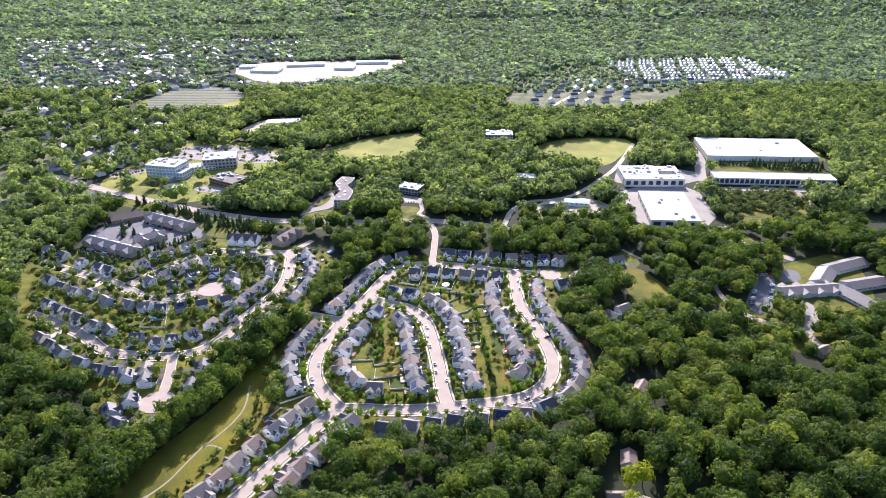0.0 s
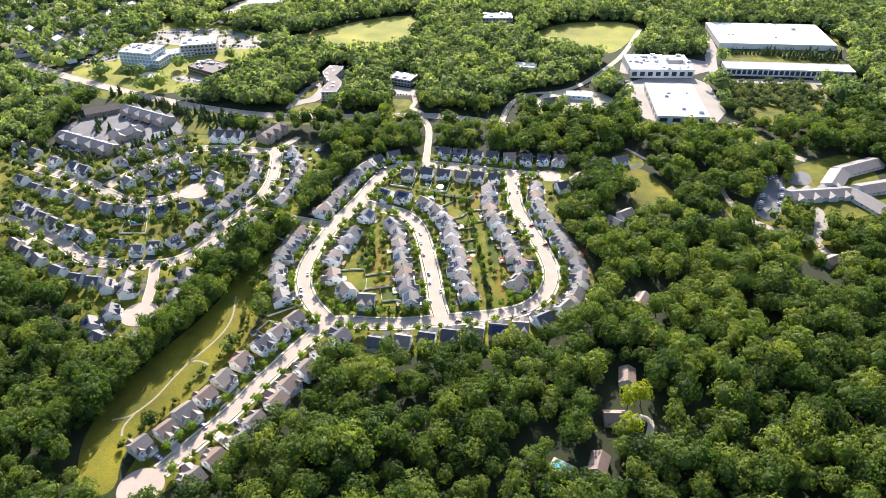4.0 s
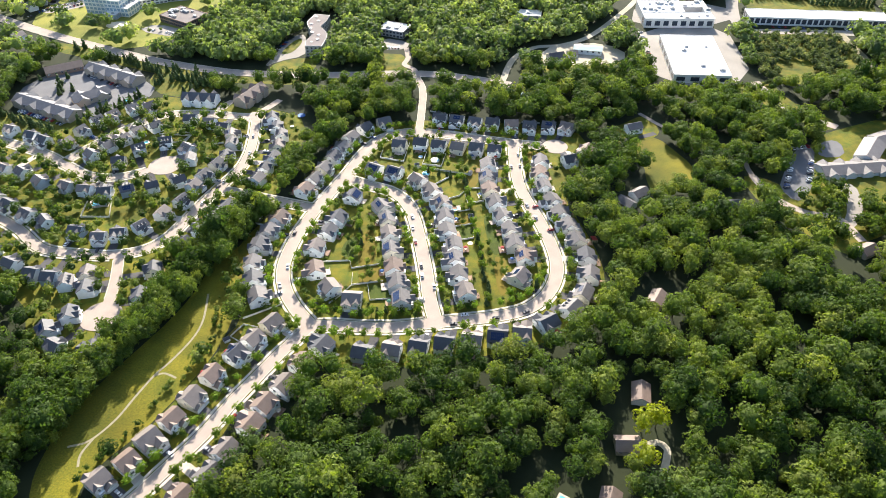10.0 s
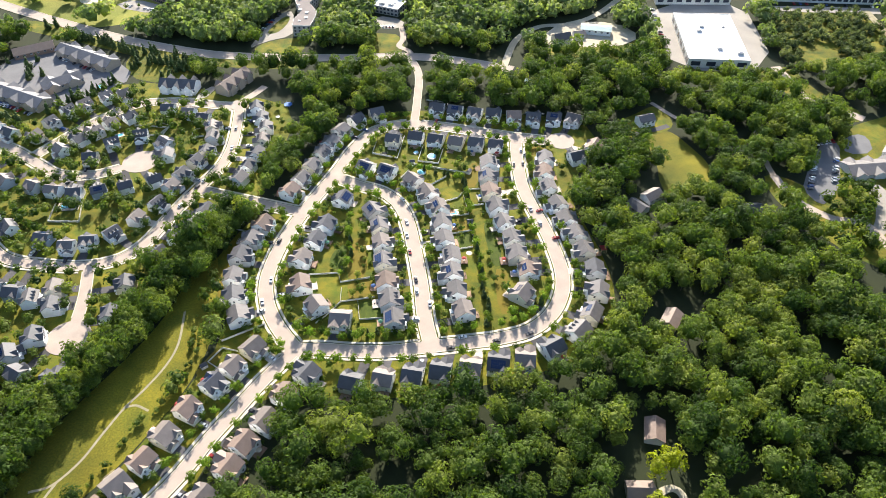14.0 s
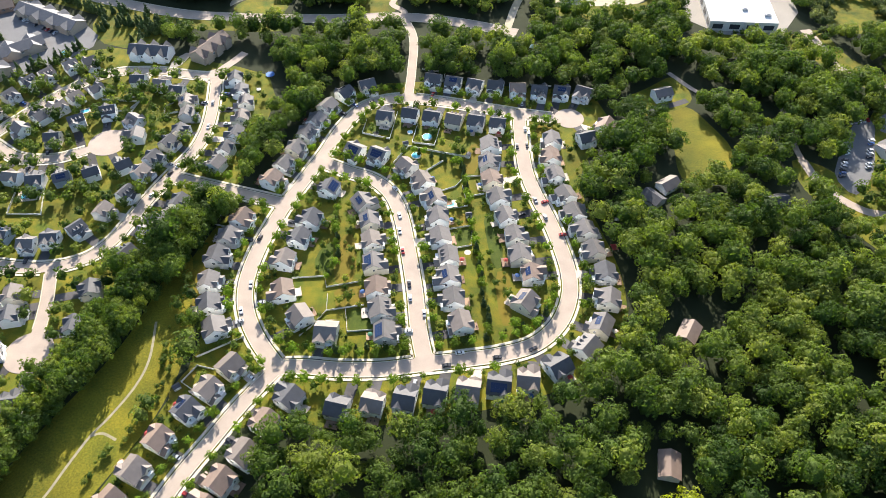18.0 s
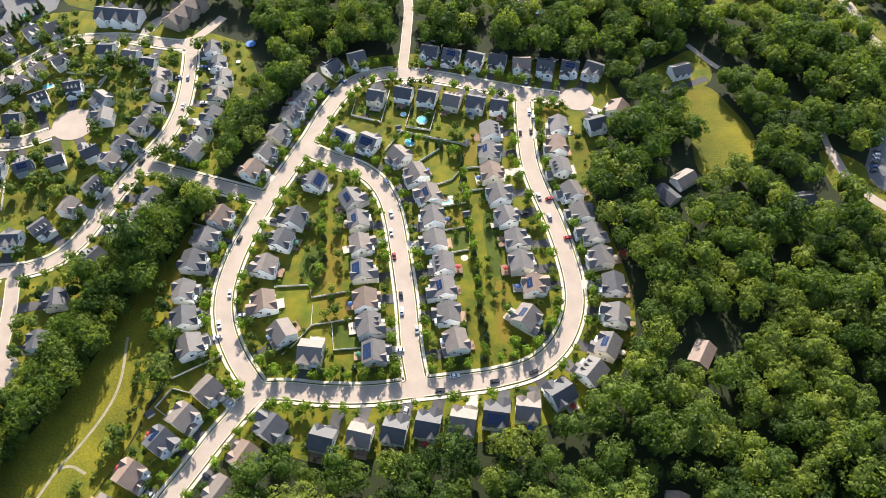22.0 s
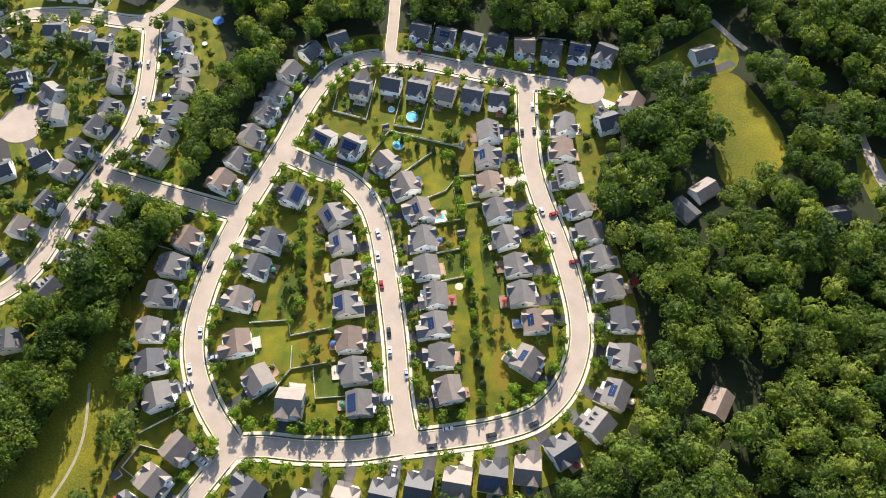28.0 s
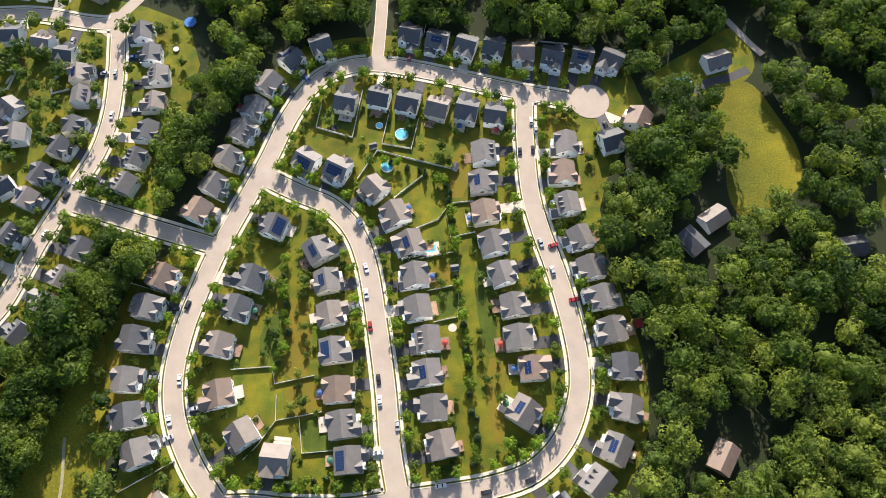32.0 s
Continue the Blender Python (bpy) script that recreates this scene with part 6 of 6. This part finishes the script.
rng_f = random.Random(77)


def far_house(x, y, turn, label, group):
    w, rf = rng_f.choice(FAR_KITS)
    h = new("distant_house", w)
    h.location, h.rotation_euler = (x, y, float(terrain(np.array([x]), np.array([y]))[0])), (0, 0, turn)
    tagged(h, label, "house", group)
    part("roof", rf, h)


# the suburb's far roofs, too small to tell apart
r = np.random.RandomState(61)
x, y = r.uniform(-1500, -380, 1500), r.uniform(380, 1500, 1500)
keep = in_view(x, y, .7) & ~open_ground(x, y) & clearance(x, y, 6, 20)
x, y = x[keep][:480], y[keep][:480]
k = Kit()
for a, b, t in zip(x, y, r.uniform(0, 3.14, len(x))):
    c, s = math.cos(t), math.sin(t)
    n0 = len(k.v)
    k.prism([(-5.5, -.3), (5.5, -.3), (5.5, 5), (-5.5, 5)], "x", -7, 7, 0)
    k.prism(gable(11, 3.2, 5), "x", -7.4, 7.4, 1)
    k.box(-9, 9, -14, -7, .05, .2, 2)
    for q in range(n0, len(k.v)):
        vx, vy, vz = k.v[q]
        k.v[q] = (a + c * vx - s * vy, b + s * vx + c * vy, vz)
tagged(new("suburb_roofs", k.done("suburb_roofs", [SIDINGS[2], ROOFS[3], CARPARK])), "distant suburban roofs and drives among trees", "houses", kind="stuff")
# closely packed terraces of the far town
k = Kit()
for row in range(9):
    for i in range(36):
        if (row * 7 + i * 3) % 5 == 0 or (i + 2 * row) % 9 == 0:
            continue
        a, b = 345 + 8.4 * i - 5 * row + 2 * math.sin(row), 975 + 24 * row + 2.5 * math.sin(i * .7) + .12 * i
        if not inside(np.array([a]), np.array([b]), CLEARED["far_town"])[0]:
            continue
        n0 = len(k.v)
        k.prism([(-2.9, -.3), (2.9, -.3), (2.9, 5.6), (0, 7.8), (-2.9, 5.6)], "y", -5, 5, 0)
        k.prism(gable(5.8, 2.2, 5.6, .3), "y", -5.2, 5.2, 1)
        for q in range(n0, len(k.v)):
            vx, vy, vz = k.v[q]
            k.v[q] = (a + vx, b + vy, vz)
tagged(new("far_terraces", k.done("far_terraces", [SIDINGS[0], ROOFS[3]])), "distant rows of white terraced houses", "houses", kind="stuff")
# rows of townhouses in the clearing
for k in range(2):
    for i in range(9):
        x, y = 330 + 26 * i - 14 * k, 925 + 30 * k + 12 * i + 3 * math.sin(i)
        far_house(x, y, rng_f.uniform(-.12, .12), "pale distant townhouse in a clearing", "townhouses across the valley")
for k in range(4):
    for i in range(6):
        x, y = 130 + 30 * i + 12 * k, 815 + 48 * k + 8 * math.sin(2 * i + k)
        far_house(x, y, rng_f.choice([.2, 1.7]), "pale distant house beside a lane", "houses across the valley")
made = []
while len(made) < 80:
    x, y = rng_f.uniform(-1150, -420), rng_f.uniform(230, 1450)
    if not in_view(np.array([x]), np.array([y]), .6)[0] or open_ground(np.array([x]), np.array([y]))[0] or not clearance(np.array([x]), np.array([y]), 8, 20)[0]:
        continue
    if any((a - x) ** 2 + (b - y) ** 2 < 900 for a, b in made):
        continue
    made.append((x, y))
    far_house(x, y, rng_f.uniform(0, 3.14), "small suburban house half hidden by trees", "houses of the far suburb")
for n, (x, y, w, d) in enumerate([(-400, 1090, 60, 30), (-330, 1150, 80, 26), (-240, 1110, 40, 24), (-190, 1170, 70, 22), (-450, 1130, 34, 22), (-270, 690, 50, 22), (-700, 1250, 90, 40), (-820, 1330, 70, 40), (-90, 1235, 50, 24)]):
    block("industrial_shed", x, y, w, d, 4.5, rng_f.uniform(-8, 8), WALLW, MEMBRANE, "distant white industrial shed in a pale yard", "warehouse")
for line in ([(20, 1700), (230, 1500), (330, 1330), (345, 1160), (380, 1060)], [(440, 960), (520, 930), (520, 860)], [(-640, 880), (-600, 990), (-520, 1060)], [(150, 780), (220, 900), (260, 1010), (300, 1110)]):
    l = smooth_line(line, 12)
    v, f = ribbon(l, 9, 0)
    v = [(a, b, float(terrain(np.array([a]), np.array([b]))[0]) + .6) for a, b, _ in v]
    tagged(new("far_lane", mesh_of("far_lane", v, f, DIRT)), "pale distant lane through the woods", "road", kind="structure")
l = smooth_line([(396, 402), (397, 350), (398, 304), (392, 262)], 8)
v, f = ribbon(l, 7, .2)
tagged(new("east_lane", mesh_of("east_lane", v, f, PATHM)), "pale lane beside the scrub and the long warehouse", "road", kind="structure")
